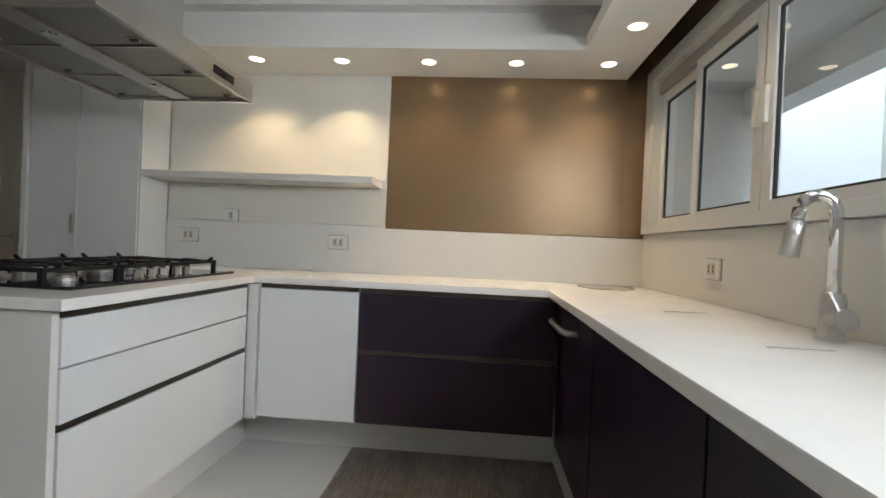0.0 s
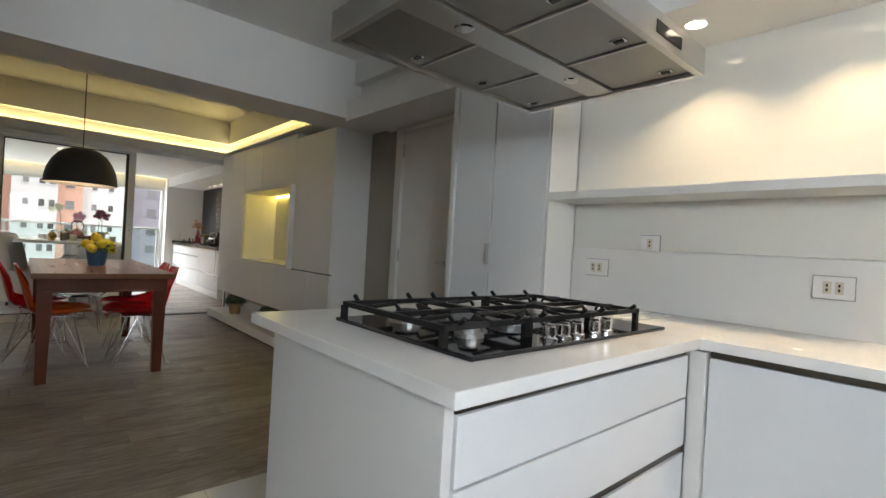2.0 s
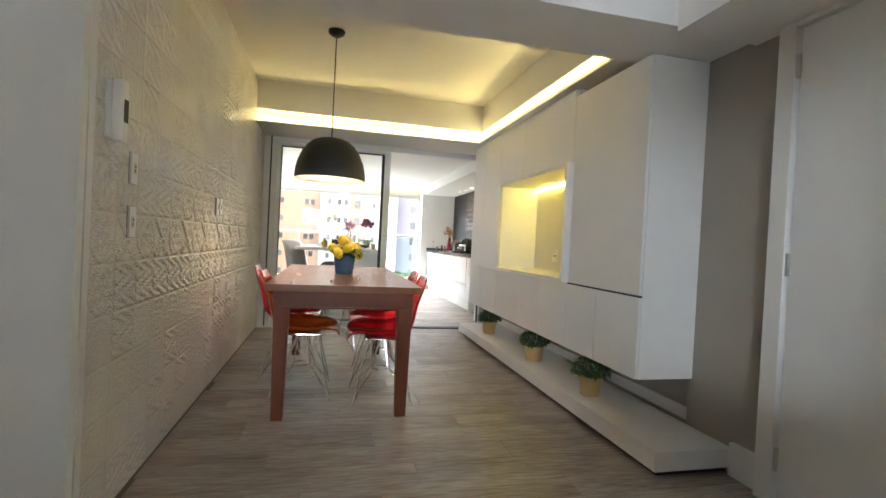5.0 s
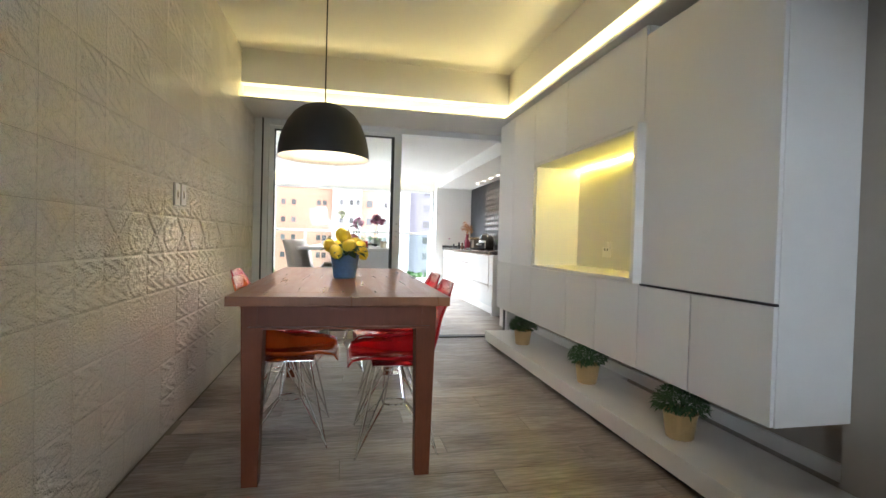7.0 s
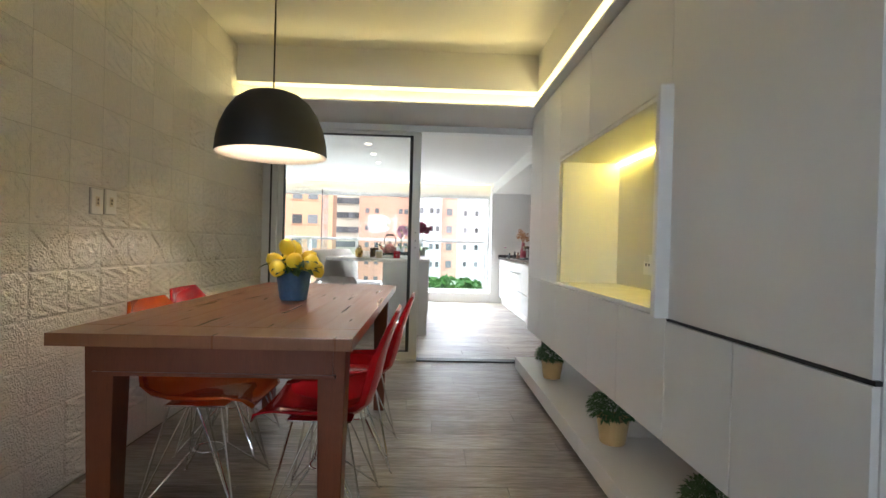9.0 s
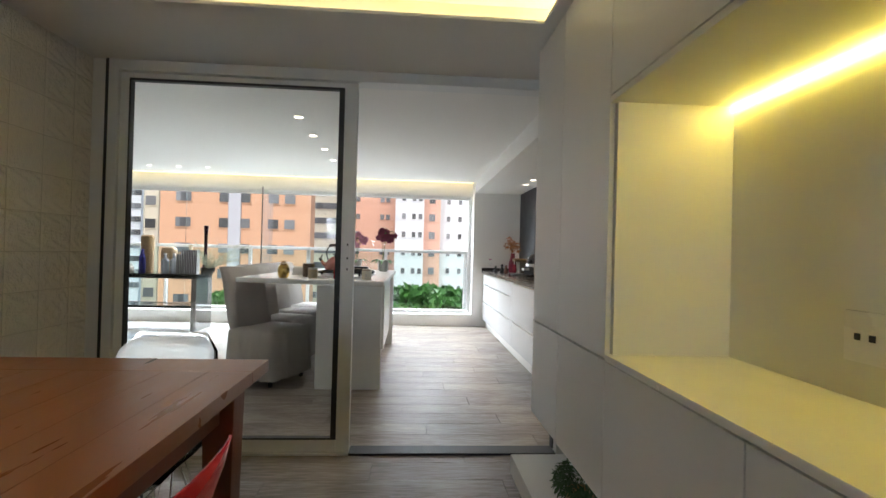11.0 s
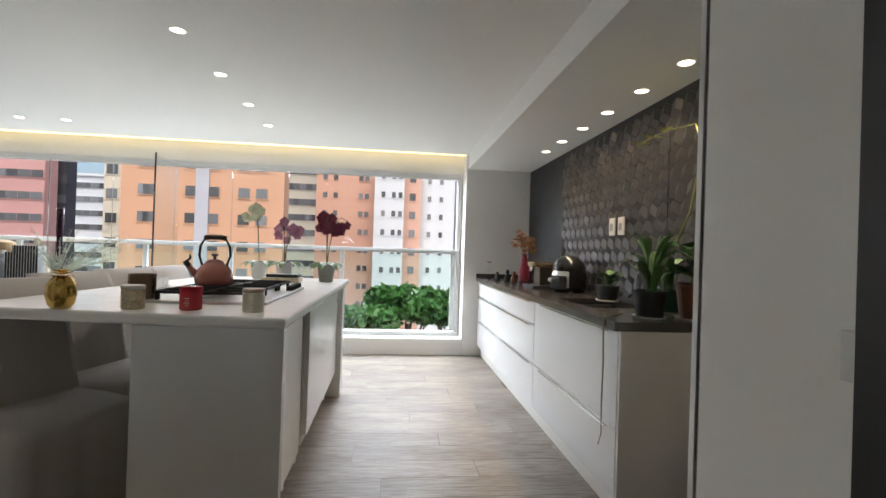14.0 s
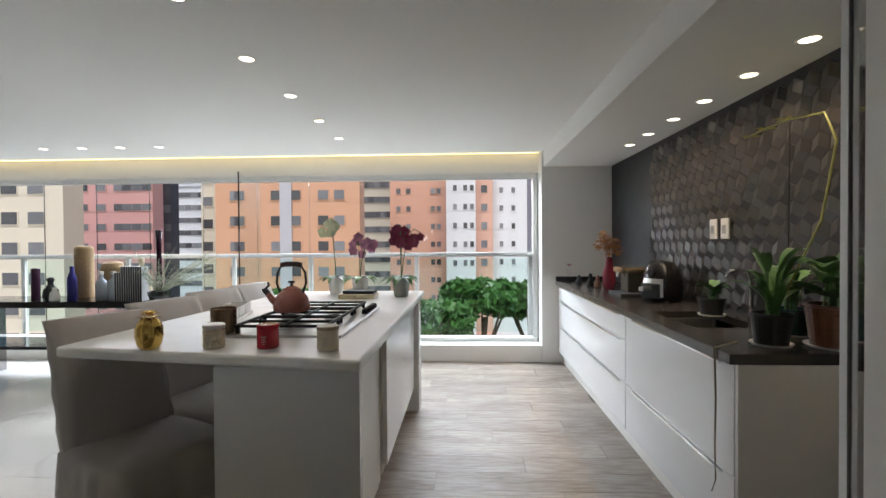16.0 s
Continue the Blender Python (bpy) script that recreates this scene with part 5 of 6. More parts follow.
# bar cabinet with bottles
BARZ = 0.78
o = empty("bar_cabinet", "glossy black mirrored bar cabinet by the terrace railing", "cabinet", (-11.56, -1.41, 0))
part("top", box(-0.25, 0.25, -1.0, 0.9, BARZ - 0.06, BARZ, 0.003), BLKGL, o)
part("shelf", box(-0.24, 0.24, -0.98, 0.88, 0.32, 0.35, 0.003), BLKGL, o)
for ya, yb in ((-1.0, -0.94), (0.83, 0.9)):
    part("leg_panel", box(-0.25, 0.25, ya, yb, 0, BARZ - 0.061, 0.003), MIRBLK, o)
CORK = material("cork_fill", (0.3, 0.2, 0.1), 0.8, 0, 0.5, 60, 0.5, 90)
NAVY = material("cobalt_glass", (0.03, 0.03, 0.2), 0.08, 0, 0.2, 20)
STRIPE = bpy.data.materials.new("striped_vase")
STRIPE.use_nodes = True
nt = STRIPE.node_tree
wv, rp, tcs = nt.nodes.new("ShaderNodeTexWave"), nt.nodes.new("ShaderNodeValToRGB"), nt.nodes.new("ShaderNodeTexCoord")
wv.bands_direction = "Y"
wv.inputs["Scale"].default_value = 14
rp.color_ramp.interpolation = "CONSTANT"
rp.color_ramp.elements[0].color, rp.color_ramp.elements[1].color = (0.012, 0.012, 0.014, 1), (0.6, 0.6, 0.6, 1)
rp.color_ramp.elements[1].position = 0.88
nt.links.new(tcs.outputs["Object"], wv.inputs["Vector"])
nt.links.new(wv.outputs["Fac"], rp.inputs[0])
nt.links.new(rp.outputs[0], nt.nodes["Principled BSDF"].inputs["Base Color"])
nt.nodes["Principled BSDF"].inputs["Roughness"].default_value = 0.3


def bottle(y, x, profile, mat, name, label, cat="bottle", cap=None, smooth=True):
    o = empty(name, label, cat, (x, y, BARZ), "bottles on the bar cabinet")
    part("body", lathe(profile, 22), mat, o, smooth=smooth)
    if cap:
        r, z0, z1 = cap
        part("cap", lathe([(r, z0), (r, z1), (r * 0.8, z1 + 0.006), (0, z1 + 0.006)], 16), STEEL, o)
    return o


slim = [(0, 0), (0.045, 0), (0.05, 0.006), (0.05, 0.16), (0.042, 0.19), (0.018, 0.215), (0.018, 0.25)]
DOTGL = material("dotted_clear_glass", (0.35, 0.38, 0.42), 0.1, 0.3, 0.8, 90, 0.1, 140)
bottle(-0.99, -11.43, slim, DOTGL, "bottle", "clear patterned glass bottle with a silver cap", cap=(0.021, 0.25, 0.275))
bottle(-0.87, -11.43, slim, DOTGL, "bottle", "clear patterned glass bottle with a silver cap", cap=(0.021, 0.25, 0.275))
bottle(-1.31, -11.46, [(0, 0), (0.04, 0), (0.042, 0.005), (0.042, 0.2), (0.03, 0.25), (0.02, 0.27), (0.02, 0.33), (0, 0.33)], NAVY, "bottle", "cobalt blue bottle with pale markings")
bottle(-1.53, -11.46, [(0, 0), (0.05, 0), (0.068, 0.03), (0.06, 0.1), (0.03, 0.14), (0.022, 0.17), (0.034, 0.2), (0.02, 0.22), (0, 0.225)], BLACK, "bottle", "squat dark round bottle")
bottle(-1.41, -11.37, [(0, 0), (0.04, 0), (0.045, 0.01), (0.04, 0.08), (0.02, 0.1), (0.022, 0.13), (0, 0.13)], PORC, "jar", "small white ceramic jar", "jar")
bottle(-1.73, -11.51, [(0, 0), (0.035, 0), (0.038, 0.005), (0.038, 0.3), (0.03, 0.31), (0, 0.31)], material("plum_glass", (0.05, 0.015, 0.04), 0.15), "vase", "slim plum glass vase", "vase")
bottle(-1.35, -11.66, [(0, 0), (0.08, 0), (0.084, 0.005), (0.084, 0.5), (0.07, 0.525), (0.04, 0.53), (0, 0.53)], CORK, "cork_jar", "tall glass cylinder filled with wine corks", "jar", smooth=False)
bottle(-1.05, -11.66, [(0, 0), (0.09, 0), (0.1, 0.01), (0.105, 0.3), (0.09, 0.35), (0.05, 0.37), (0, 0.375)], CORK, "cork_jar", "round glass jar filled with wine corks", "jar", smooth=False)
bottle(-0.77, -11.69, [(0, 0), (0.09, 0), (0.1, 0.01), (0.09, 0.2), (0.05, 0.28), (0.025, 0.33), (0.03, 0.4), (0, 0.4)], FLORAL, "decanter", "dark mottled glass decanter", "decanter")
bottle(-0.53, -11.61, [(0, 0), (0.05, 0), (0.055, 0.01), (0.05, 0.06), (0.03, 0.14), (0.022, 0.3), (0.024, 0.55), (0.033, 0.68), (0.028, 0.68), (0.02, 0.55), (0, 0.5)], material("aubergine_glass", (0.03, 0.008, 0.02), 0.12), "tall_vase", "tall narrow aubergine glass vase", "vase")
o = empty("striped_vase", "square black vase with white vertical stripes", "vase", (-11.41, -0.64, BARZ))
part("body", box(-0.05, 0.05, -0.11, 0.1, 0, 0.33, 0.004), STRIPE, o)
part("step", box(-0.05, 0.05, -0.17, -0.111, 0, 0.27, 0.004), STRIPE, o)


def olive_bush():
    rnd = random.Random(21)
    o = empty("silver_bush", "airy silver-green foliage arrangement in a low dark bowl", "plant", (-11.41, -0.41, BARZ))
    part("bowl", lathe([(0, 0), (0.06, 0), (0.09, 0.05), (0.095, 0.09), (0.085, 0.09), (0, 0.05)], 22), BLKGL, o)
    st, lf = bmesh.new(), bmesh.new()
    for i in range(60):
        a = rnd.uniform(0, 6.28)
        d = Vector((0.5 * math.cos(a), 0.7 * math.sin(a) + 0.35, rnd.uniform(0.5, 1.1)))
        L = rnd.uniform(0.35, 0.58)
        pts = [Vector((0, 0, 0.06)) + d * L * t + Vector((0, 0, -0.12 * t * t)) for t in (0, 0.35, 0.7, 1.0)]
        tube(pts, 0.0018, 4, st)
        for k in range(16):
            t = rnd.uniform(0.25, 1)
            p = Vector((0, 0, 0.06)) + d * L * t + Vector((0, 0, -0.12 * t * t))
            leaf(lf, p, (rnd.gauss(0, 1), rnd.gauss(0, 1), rnd.gauss(0.3, 0.8)), rnd.uniform(0.02, 0.04), 0.009, 0.2, 2)
    part("stems", st, OLIVE, o)
    part("foliage", lf, OLIVE, o)


olive_bush()

# things on the terrace counter
CT = 0.895


def pot_plant(x, y, pr, ph, potm, leaves, length, width, up, label, seed, band=False):
    rnd = random.Random(seed)
    o = empty("potted_plant", label, "plant", (x, y, CT), "plants on the counter")
    p = part("pot", lathe([(0, 0), (pr * 0.78, 0), (pr * 0.8, 0.004), (pr, ph - 0.012), (pr * 1.05, ph - 0.01), (pr * 1.05, ph), (pr * 0.93, ph), (pr * 0.9, ph - 0.02), (0, ph - 0.02)], 26), potm, o)
    part("saucer", lathe([(0, 0.0), (pr * 0.95, 0.0), (pr * 1.05, 0.01), (pr * 0.82, 0.006)], 26), PLASTIC, o)
    lf, st = bmesh.new(), bmesh.new()
    for i in range(leaves):
        a = i * 2.4 + rnd.uniform(-.3, .3)
        b = Vector((rnd.uniform(-.3, .3) * pr, rnd.uniform(-.3, .3) * pr, ph - 0.02))
        h = rnd.uniform(0.05, 0.6) * length
        base = b + Vector((0.15 * h * math.cos(a), 0.15 * h * math.sin(a), h))
        tube([b, base], 0.004, 5, st)
        leaf(lf, base, (math.cos(a), math.sin(a), up * rnd.uniform(0.7, 1.5)), length * rnd.uniform(0.6, 1.0), width, 0.55, 6)
    part("leaves", lf, LEAF2, o)
    part("stems", st, LEAF2, o)
    return o


pot_plant(-8.97, 3.77, 0.075, 0.13, BLACK, 24, 0.31, 0.04, 2.0, "green strap-leaved orchid plant in a black pot", 2)
pot_plant(-9.18, 3.99, 0.075, 0.12, material("green_pot", (0.01, 0.07, 0.06), 0.3), 16, 0.24, 0.045, 1.6, "leafy green plant in a dark green pot", 4)
pot_plant(-9.75, 3.93, 0.07, 0.1, BLACK, 9, 0.16, 0.06, 1.4, "small succulent in a black pot", 6)
BANDP = material("brown_glazed_pot", (0.14, 0.05, 0.02), 0.3, 0, 0.6, 9, 0.1, 60, (1, 1, 6))
pot_plant(-8.93, 3.99, 0.1, 0.17, BANDP, 12, 0.3, 0.12, 1.0, "broad-leaved plant in a striped brown pot", 9)
o = empty("orchid_spike", "long arching yellow-green orchid stem over the counter", "plant", (-9.0, 3.8, CT))
pts = [(0, 0, 0.11), (0.12, 0.1, 0.5), (0.14, 0.14, 0.8), (0.05, 0.16, 0.93), (-0.15, 0.15, 0.95), (-0.4, 0.12, 0.93)]
part("stem", tube(pts, 0.006, 6, taper=0.6), material("yellow_green_stem", (0.3, 0.3, 0.08), 0.5), o, smooth=True)
part("stake", tube([(-0.1, 0.12, 0.0), (-0.12, 0.14, 0.93)], 0.003, 5), IRON, o)
bm = bmesh.new()
for px, pz in ((-0.15, 0.95), (-0.28, 0.94), (-0.4, 0.93)):
    for k in range(4):
        leaf(bm, (px, 0.14, pz), (math.cos(k * 1.6), math.sin(k * 1.6), 0.4), 0.06, 0.024, 0.3, 3)
part("buds", bm, material("yellow_bud", (0.55, 0.5, 0.1), 0.5), o)
# brown strand stands for the cord hanging at the counter edge
o = empty("trailing_root", "thin brown cord hanging over the counter edge", "root", (-8.9, 3.54, 0.9))
part("strand", tube([(0, 0.06, 0.02), (0, -0.03, 0.0), (0.01, -0.03, -0.2), (0.0, -0.028, -0.4), (0.01, -0.03, -0.52), (-0.02, -0.03, -0.58)], 0.005, 6, taper=0.5), material("brown_cord", (0.18, 0.15, 0.1), 0.8), o)


def fryer():
    o = empty("air_fryer", "black egg-shaped air fryer with a silver front", "air fryer", (-10.42, 3.93, CT))
    o.scale = (0.92, 0.92, 0.92)
    part("body", lathe([(0, 0), (0.12, 0), (0.14, 0.02), (0.148, 0.1), (0.14, 0.19), (0.115, 0.26), (0.07, 0.3), (0, 0.315)], 30), material("gloss_black_plastic", (0.012, 0.012, 0.013), 0.12), o, smooth=True)
    bm = bmesh.new()
    rows = []
    for k in range(8):
        z = 0.04 + 0.24 * k / 7
        r = 0.152 - 0.1 * max(0, (z - 0.12) / 0.17) ** 2
        rows.append([bm.verts.new((r * math.sin(a), -r * math.cos(a), z)) for a in [(-0.6 + 1.2 * i / 10) for i in range(11)]])
    for a, b in zip(rows, rows[1:]):
        for i in range(10):
            bm.faces.new((a[i], a[i + 1], b[i + 1], b[i]))
    fr = part("front_panel", bm, STEEL, o, "silver front panel", smooth=True)
    part("dial", tube([(0.0, -0.14, 0.22), (0.0, -0.165, 0.225)], 0.022, 14), BLACK, fr)
    part("basket_front", box(-0.075, 0.075, -0.165, -0.14, 0.03, 0.14, 0.012), BLACK, o)
    part("handle", box(-0.02, 0.02, -0.27, -0.16, 0.09, 0.12, 0.008), STEEL, o)
    part("feet", box(-0.1, 0.1, -0.1, 0.1, 0, 0.01), BLACK, o)
    o.rotation_euler = (0, 0, radians(35))


fryer()
o = empty("coffee_machine", "compact bronze coffee capsule machine on a dark tray", "coffee machine", (-10.8, 3.84, CT))
o.scale = (0.88, 0.88, 0.88)
part("base", box(-0.12, 0.22, -0.16, 0.16, 0, 0.03, 0.004), BLACK, o)
part("body", box(-0.09, 0.1, -0.06, 0.14, 0.031, 0.22, 0.012), material("dark_bronze_metal", (0.1, 0.085, 0.07), 0.3, 0.8), o)
part("top", box(-0.095, 0.105, -0.13, 0.145, 0.2, 0.25, 0.02), material("champagne_metal", (0.45, 0.33, 0.2), 0.25, 0.9), o)
part("spout", tube([(0, -0.11, 0.2), (0, -0.11, 0.16)], 0.02, 12), CHROME, o)


def dried_flowers():
    rnd = random.Random(31)
    o = empty("dried_flower_vase", "burgundy glass vase with dried orange flowers", "vase", (-11.3, 3.82, CT))
    o.scale = (0.88, 0.88, 0.88)
    part("vase", lathe([(0, 0), (0.05, 0), (0.065, 0.06), (0.062, 0.16), (0.04, 0.24), (0.03, 0.3), (0.034, 0.32), (0.028, 0.31), (0, 0.2)], 24), material("burgundy_glass", (0.16, 0.02, 0.035), 0.15, 0, 0.4, 20), o, smooth=True)
    bm = bmesh.new()
    for c in range(9):
        cp = Vector((rnd.uniform(-.09, .09), rnd.uniform(-.1, .1), rnd.uniform(0.38, 0.56)))
        for k in range(70):
            d = Vector((rnd.gauss(0, 1), rnd.gauss(0, 1), rnd.gauss(0, 1))).normalized()
            leaf(bm, cp + d * 0.03, d, rnd.uniform(0.02, 0.045), 0.014, 0.2, 2)
    part("flowers", bm, material("dried_petal", (0.36, 0.16, 0.05), 0.8, 0, 0.4, 50), o)
    st = bmesh.new()
    for k in range(10):
        tube([(0, 0, 0.2), (rnd.uniform(-.03, .03), rnd.uniform(-.03, .03), 0.33), (rnd.uniform(-.08, .08), rnd.uniform(-.08, .08), 0.5)], 0.002, 4, st)
    part("stems", st, BANDP, o)


dried_flowers()
for k, (x, y, h, lab) in enumerate(((-11.55, 3.72, 0.12, "small dark bronze figurine"), (-11.75, 3.66, 0.09, "small dark bottle ornament"), (-11.45, 3.76, 0.11, "small brown stone ornament"))):
    o = empty("figurine", lab + " on the counter", "ornament", (x, y, CT))
    part("body", lathe([(0, 0), (0.03, 0), (0.034, 0.01), (0.03, h * 0.4), (0.014, h * 0.62), (0.02, h * 0.8), (0.012, h), (0, h)], 16), (IRON, BLACK, BANDP)[k], o, smooth=True)
o = empty("bud_vase", "small clear glass bud vase with a pink flower", "vase", (-11.9, 3.6, CT))
part("stem", lathe([(0, 0), (0.03, 0), (0.03, 0.006), (0.006, 0.012), (0.006, 0.08), (0.022, 0.1), (0.026, 0.14)], 16), CLEAR, o)
bm = bmesh.new()
for k in range(8):
    leaf(bm, (0, 0, 0.17), (math.cos(k * .8), math.sin(k * .8), 1), 0.05, 0.02, 0.2, 3)
part("flower", bm, PINKP, o)
o = empty("bar_faucet", "small chrome faucet behind the terrace sink", "faucet", (-9.6, 4.06, CT))
part("spout", tube([(0, 0, 0), (0, 0, 0.2), (0, -0.02, 0.25), (0, -0.07, 0.27), (0, -0.12, 0.25), (0, -0.13, 0.22)], 0.011, 10), CHROME, o, smooth=True)
for sx in (-10.02, -9.89):
    s = socket(sx, 4.085, 1.39, 0, "wall_socket", 1, 0.08, 0.12)
    part("dark_insert", box(-0.02, 0.02, -0.0145, -0.0125, -0.03, 0.02), SOCKET, s)


# ---- pieces of floors and walls ----
def plank_mesh(w, l):
    bm = box(-w / 2 + 0.0012, w / 2 - 0.0012, -l / 2 + 0.0012, l / 2 - 0.0012, -0.008, 0.0)
    return mesh_of(bm, "plank", PLANK)


PW, PL = 0.2, 1.2
PM = plank_mesh(PW, PL)


def lay_planks(x0, x1, y0, y1, name="plank"):
    n = 0
    x = x1 - PW / 2
    i = 0
    while x > x0 - PW / 2:
        shift = (i * 0.43) % 1.0 * PL
        y = y0 - PL + shift + PL / 2
        while y - PL / 2 < y1:
            a, b = max(y - PL / 2, y0), min(y + PL / 2, y1)
            if b - a > 0.03:
                if b - a > PL - 0.001:
                    me = PM
                else:
                    me = plank_mesh(PW, b - a)
                p = new(name, me)
                p.parent = floor
                p.location = (x, (a + b) / 2, 0)
            y += PL
        x -= PW
        i += 1


lay_planks(-7.38, -2.3, 0.62, 3.36)
lay_planks(-0.33, 0.87, -0.8, 2.87)
lay_planks(-12.3, -7.5, 0.8, 3.6)
porc = structure("floor_porcelain", box(-2.375, -0.27, -1.44, 2.87, -0.006, -0.002), PORC, "glossy white porcelain floor tiles", "floor")


def lay_porcelain(x0, x1, y0, y1, sz):
    nx, ny = max(1, round((x1 - x0) / sz)), max(1, round((y1 - y0) / sz))
    dx, dy = (x1 - x0) / nx, (y1 - y0) / ny
    me = mesh_of(box(-dx / 2 + 0.001, dx / 2 - 0.001, -dy / 2 + 0.001, dy / 2 - 0.001, -0.006, 0.0005), "tile", PORC)
    for i in range(nx):
        for j in range(ny):
            p = new("tile", me)
            p.parent = floor
            p.location = (x0 + (i + 0.5) * dx, y0 + (j + 0.5) * dy, 0)


lay_porcelain(-2.375, -0.27, -0.8, 2.87, 0.6)
lay_porcelain(-12.5, -7.6, -6.0, 0.79, 0.9)

# relief wall tiles in the dining room
tile_wall = tagged(new("wall_tiles"), "beige embossed ceramic wall tiles in the dining room", "wall tiles", kind="structure")
TW, TH = 0.2, 0.187


def tile_mesh(kind):
    bm = bmesh.new()
    n = 18
    g = {}
    for i in range(n + 1):
        for j in range(n + 1):
            u, v = i / n * 2 - 1, j / n * 2 - 1
            r = math.hypot(u, v)
            h = 0.0
            if kind == 0:
                h = 0.5 + 0.5 * math.cos(r * 9) * math.cos(4 * math.atan2(v, u)) if r < 0.95 else 0
            elif kind == 1:
                q = min(abs(u - v), abs(u + v))
                h = 1.0 if q < 0.2 and r < 1.3 else (0.6 * (1 if 0.85 < math.hypot(abs(u) - 1, v) < 1.0 else 0))
            elif kind == 2:
                h = 0.5 + 0.5 * math.sin(6 * u + 4 * math.sin(4 * v)) * math.cos(5 * v)
            edge = max(abs(u), abs(v)) > 0.97
            g[i, j] = bm.verts.new((u * (TW / 2 - 0.0008), -0.0012 if edge else 0.0065 * h, v * (TH / 2 - 0.0008)))
    for i in range(n):
        for j in range(n):
            bm.faces.new((g[i, j], g[i, j + 1], g[i + 1, j + 1], g[i + 1, j]))
    return mesh_of(bm, "tile", TILE)


TILEBED = material("pale_grout", (0.42, 0.38, 0.32), 0.8)
TM = [tile_mesh(k) for k in range(4)]
rt = random.Random(5)
structure("wall_tile_bed", box(-7.395, -3.46, 0.6005, 0.606, 0, 2.6), TILEBED, "grout bed of the dining tiles", "wall")
nx = round((7.39 - 3.46) / TW)
for i in range(nx):
    for j in range(14):
        z = 1.122 + (j - 5.5) * TH
        if z + TH / 2 > 2.63 or z - TH / 2 < -0.01:
            continue
        kind = (i % 2) if j == 5 else rt.choice((0, 2, 2, 0)) if j in (4, 6, 7) else rt.choice((2, 3, 3))
        p = new("tile", TM[kind])
        p.parent = tile_wall
        p.location = (-3.46 - TW * (i + 0.5), 0.611, z)

# charcoal hexagon tiles behind the terrace counter
hex_wall = tagged(new("hex_tile_wall"), "charcoal three-dimensional hexagon tiles behind the terrace counter", "wall tiles", kind="structure")
HR = 0.064


def hex_mesh(phase):
    bm = bmesh.new()
    pts = []
    for k in range(6):
        a = math.pi / 6 + k * math.pi / 3
        d = 0.003 + 0.008 * ((k + phase) % 2)
        pts.append((HR * 0.975 * math.cos(a), HR * 0.975 * math.sin(a), d))
    top = [bm.verts.new((x, -d, z)) for x, z, d in pts]
    low = [bm.verts.new((x, 0.004, z)) for x, z, d in pts]
    c = bm.verts.new((0, -0.019, 0))
    for k in range(6):
        j = (k + 1) % 6
        bm.faces.new((top[k], top[j], c))
        bm.faces.new((top[k], low[k], low[j], top[j]))
    return mesh_of(bm, "tile", HEX)


HM = [hex_mesh(k) for k in range(3)]
dx, dz = HR * math.sqrt(3), HR * 1.5
for j in range(13):
    for i in range(24):
        x = -8.45 - dx * (i + 0.5 * (j % 2) + 0.5)
        z = 0.95 + dz * j + 0.02
        if x < -11.1 or z > 2.1:
            continue
        p = new("tile", HM[0])
        p.parent = hex_wall
        p.location = (x, 4.112, z)


# ---- the city outside ----
structure("ground", box(-900, -13.5, -700, 700, -16.2, -16), material("city_ground", (0.16, 0.17, 0.15), 0.9, 0, 0.4, 0.05, 0.2, 1), "street level far below the terrace", "ground")
WINM = material("dark_window", (0.16, 0.165, 0.18), 0.1, 0, 0.3, 1, 0.0, 10, island=0.6)


def tower(x, y0, y1, top, colour, label, cols, rows, ww=1.3, wh=1.2, floor_h=3.0, depth=2.5, band=None):
    m = material("facade_paint", colour, 0.85, 0, 0.06, 0.4, 0.1, 8)
    o = empty("apartment_tower", label, "building", (x, (y0 + y1) / 2, -16))
    w = (y1 - y0) / 2
    part("wall", box(-depth, 0, -w, w, 0, top + 16), m, o)
    part("roof", box(-depth - 0.3, 0.3, -w - 0.3, w + 0.3, top + 16, top + 16.6), m, o)
    if band:
        part("balcony_strip", box(0, 0.25, band[0], band[1], 0, top + 15), material("strip_paint", band[2], 0.8), o)
    me = mesh_of(box(0, 0.12, -ww / 2, ww / 2, -wh / 2, wh / 2), "window", WINM)
    fr = mesh_of(box(0, 0.08, -ww / 2 - 0.12, ww / 2 + 0.12, -wh / 2 - 0.15, wh / 2 + 0.1), "sill", m)
    z0 = 16 - 8
    for c in cols:
        for r in range(rows):
            q = new("window", me)
            q.parent = o
            q.location = (0.0, c * w, z0 + r * floor_h)
            s = new("sill", fr)
            s.parent = q
    return o


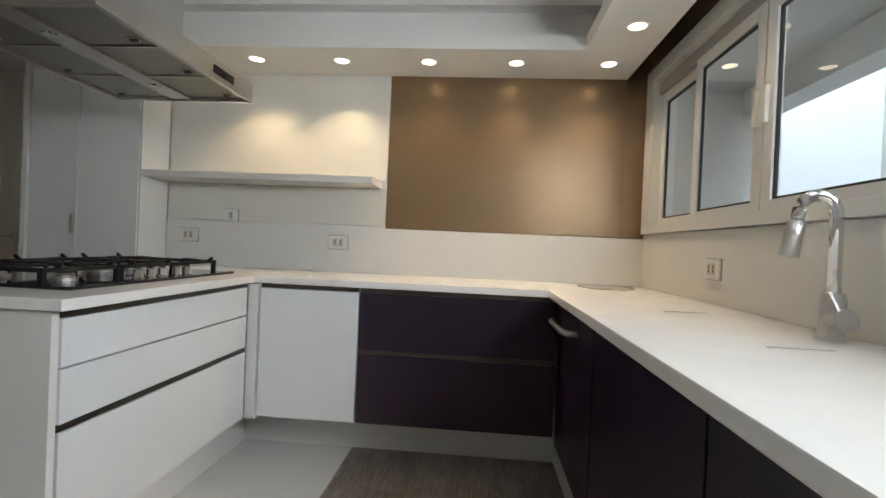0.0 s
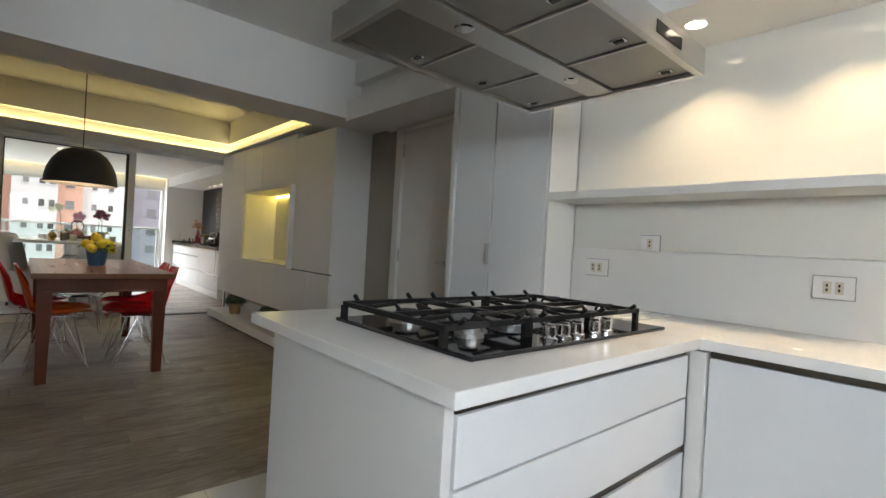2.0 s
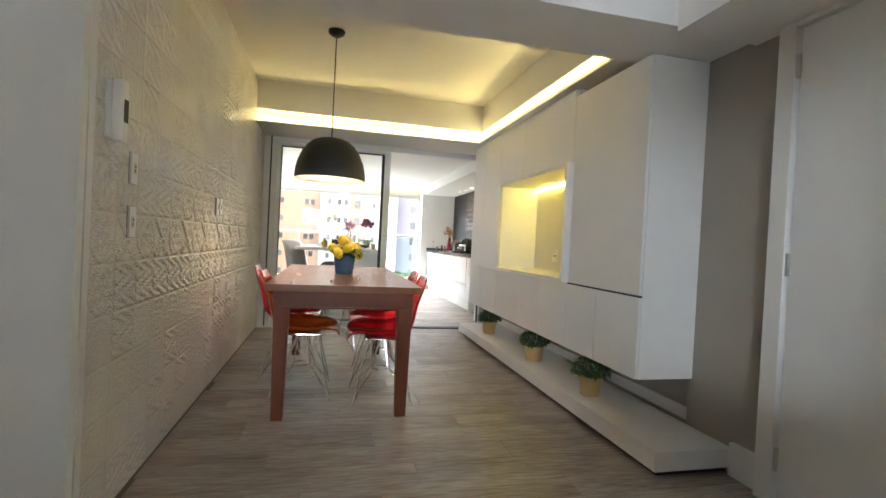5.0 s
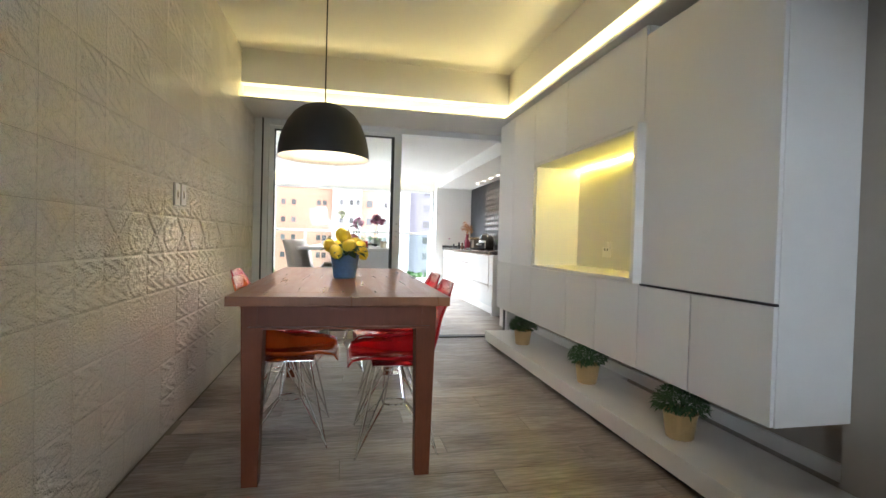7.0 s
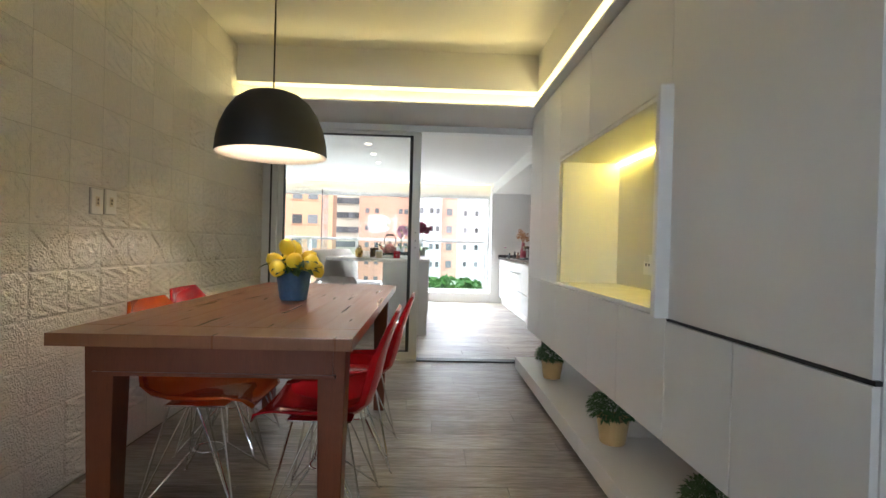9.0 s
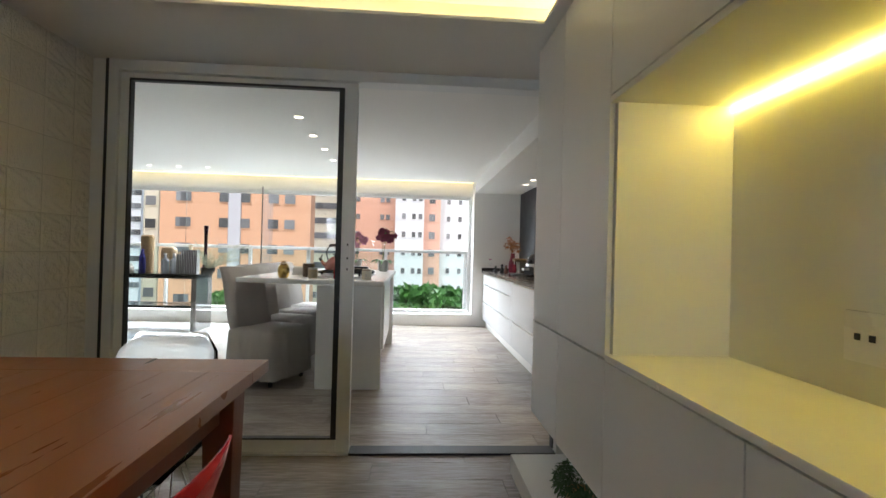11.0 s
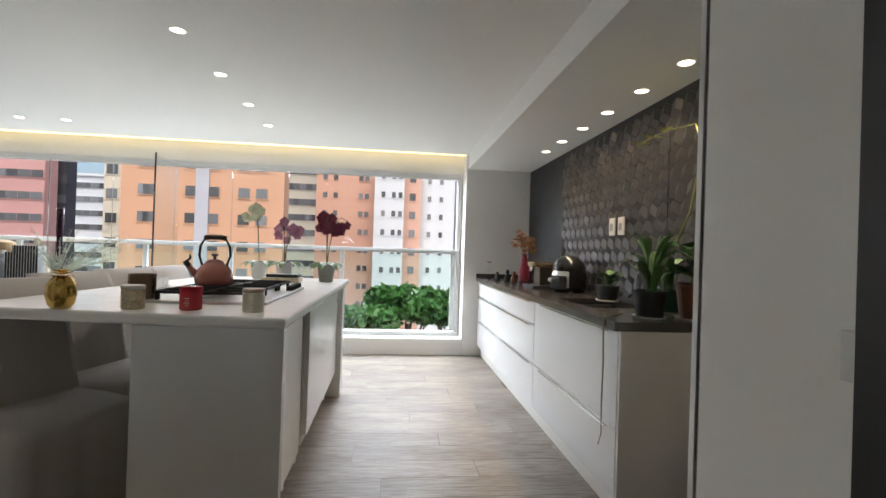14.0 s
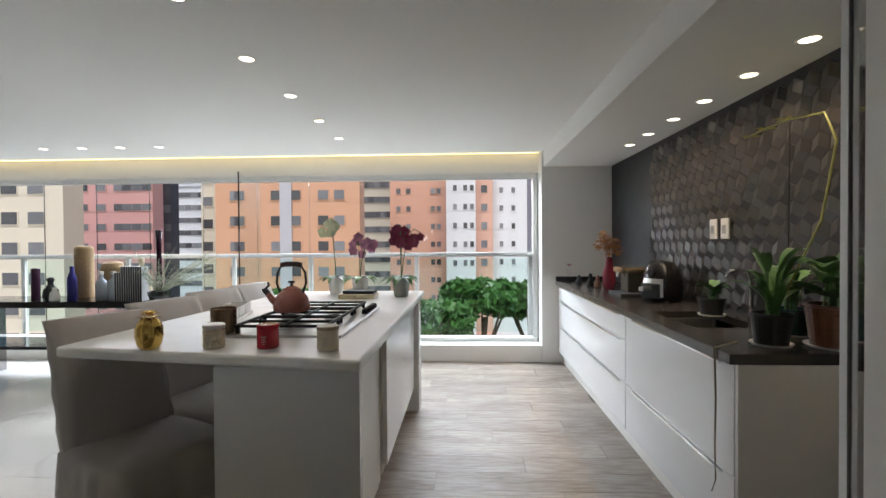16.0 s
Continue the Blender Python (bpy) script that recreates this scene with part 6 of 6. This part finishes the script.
def city():
    e = lambda px, d: 2.53 + (px - 784) / 839 * d - 0.046 * d     # bearing to offset
    X = -7.0
    def tw(p0, p1, d, top, *a, **kw):
        tower(X - d, e(p0, d), e(p1, d), top, *a, **kw)
    # orange and pink are paled, with distance haze put into the paint
    OR, PK, CRM, WHT, GRY = (0.64, 0.37, 0.24), (0.68, 0.38, 0.36), (0.72, 0.66, 0.55), (0.74, 0.76, 0.8), (0.5, 0.53, 0.56)
    tw(-170, 86, 45, 30, CRM, "cream apartment tower with dark square windows", (-0.7, -0.2, 0.2, 0.6), 9, ww=1.6)
    tw(86, 110, 120, 24, GRY, "distant grey apartment tower with windows", (-0.4, 0.4), 12)
    tw(106, 256, 70, 45, PK, "pink-red apartment tower with small windows", (-0.75, -0.3, 0.15, 0.35, 0.6, 0.85), 12, ww=1.5, wh=1.0)
    tw(257, 287, 74, 45, (0.07, 0.07, 0.09), "dark glazed side of an apartment tower", (0.2, 0.7), 12, ww=1.2)
    tw(287, 350, 110, 15, WHT, "low pale grey apartment block", (-0.7, -0.3, 0.1, 0.5, 0.85), 8, ww=1.6)
    tw(346, 372, 62, 45, CRM, "cream side of an apartment tower", (0.0,), 12)
    tw(372, 636, 55, 45, OR, "orange-brown apartment tower with dark windows", (-0.72, -0.66, -0.15, 0.12, 0.5, 0.72), 12, ww=1.2, wh=1.1, band=(-0.8, 0.6, (0.5, 0.5, 0.55)))
    tw(637, 692, 95, 60, CRM, "cream tower with many narrow windows", (-0.7, -0.3, 0.1, 0.5, 0.8), 16, ww=1.4)
    tw(690, 792, 80, 60, (0.68, 0.4, 0.3), "plain salmon apartment tower with windows", (-0.7, -0.35, 0.5, 0.7), 14, ww=0.7, wh=0.9)
    tw(790, 842, 76, 60, WHT, "white apartment tower with narrow windows", (-0.4, 0.3, 0.75), 14, ww=0.6, wh=0.9)
    tw(842, 872, 78, 60, (0.68, 0.42, 0.33), "salmon strip of an apartment tower", (0.0,), 14, ww=1.0)
    tw(872, 932, 80, 60, WHT, "white and salmon apartment tower", (-0.5, 0.2), 14, ww=0.6, wh=0.9)
    tw(930, 1100, 84, 60, (0.3, 0.3, 0.36), "grey-blue apartment tower with dark windows", (-0.6, 0.0, 0.5), 14)


city()


def tree(x, y, h, r, seed):
    rnd = random.Random(seed)
    o = empty("tree", "broad green street tree seen below the terrace", "tree", (x, y, -16))
    tr = tube([(0, 0, 0), (0.2, 0.1, h * 0.35), (0, 0.2, h * 0.7)], 0.35, 8, taper=0.5)
    for i in range(7):
        a = rnd.uniform(0, 6.28)
        tube([(0, 0.1, h * 0.45), (r * 0.4 * math.cos(a), r * 0.4 * math.sin(a), h * 0.65), (r * 0.75 * math.cos(a), r * 0.75 * math.sin(a), h * 0.85)], 0.14, 6, tr, 0.4)
    part("trunk", tr, material("bark", (0.12, 0.09, 0.06), 0.9), o)
    verts, faces = [], []
    clumps = [(rnd.uniform(-1, 1), rnd.uniform(-1, 1), rnd.uniform(-0.5, 1), rnd.uniform(0.25, 0.5)) for _ in range(26)]
    for cx, cy, cz, cr in clumps:
        for k in range(130):
            v = Vector((rnd.gauss(0, 1), rnd.gauss(0, 1), rnd.gauss(0, 1))).normalized() * cr * rnd.uniform(0.7, 1.0)
            p = Vector(((cx + v.x) * r * 0.75, (cy + v.y) * r * 0.75, h * 0.78 + (cz + v.z) * r * 0.42))
            a, b = Vector((rnd.gauss(0, 1), rnd.gauss(0, 1), rnd.gauss(0, 1))) * 0.22, Vector((rnd.gauss(0, 1), rnd.gauss(0, 1), rnd.gauss(0, 1))) * 0.22
            i = len(verts)
            verts += [p - a, p + b, p + a, p - b]
            faces.append((i, i + 1, i + 2, i + 3))
    me = bpy.data.meshes.new("crown")
    me.from_pydata(verts, [], faces)
    me.materials.append(LEAF2)
    c = new("crown", me)
    c.parent = o


for tx, ty, th, tr_, sd in ((-48, 4.0, 15.5, 3.5, 1), (-50, 8.5, 15, 3.2, 2), (-46, 0.5, 14, 3, 3), (-52, 12, 15, 3.5, 4), (-55, -16, 13, 4, 5)):
    tree(tx, ty, th, tr_, sd)
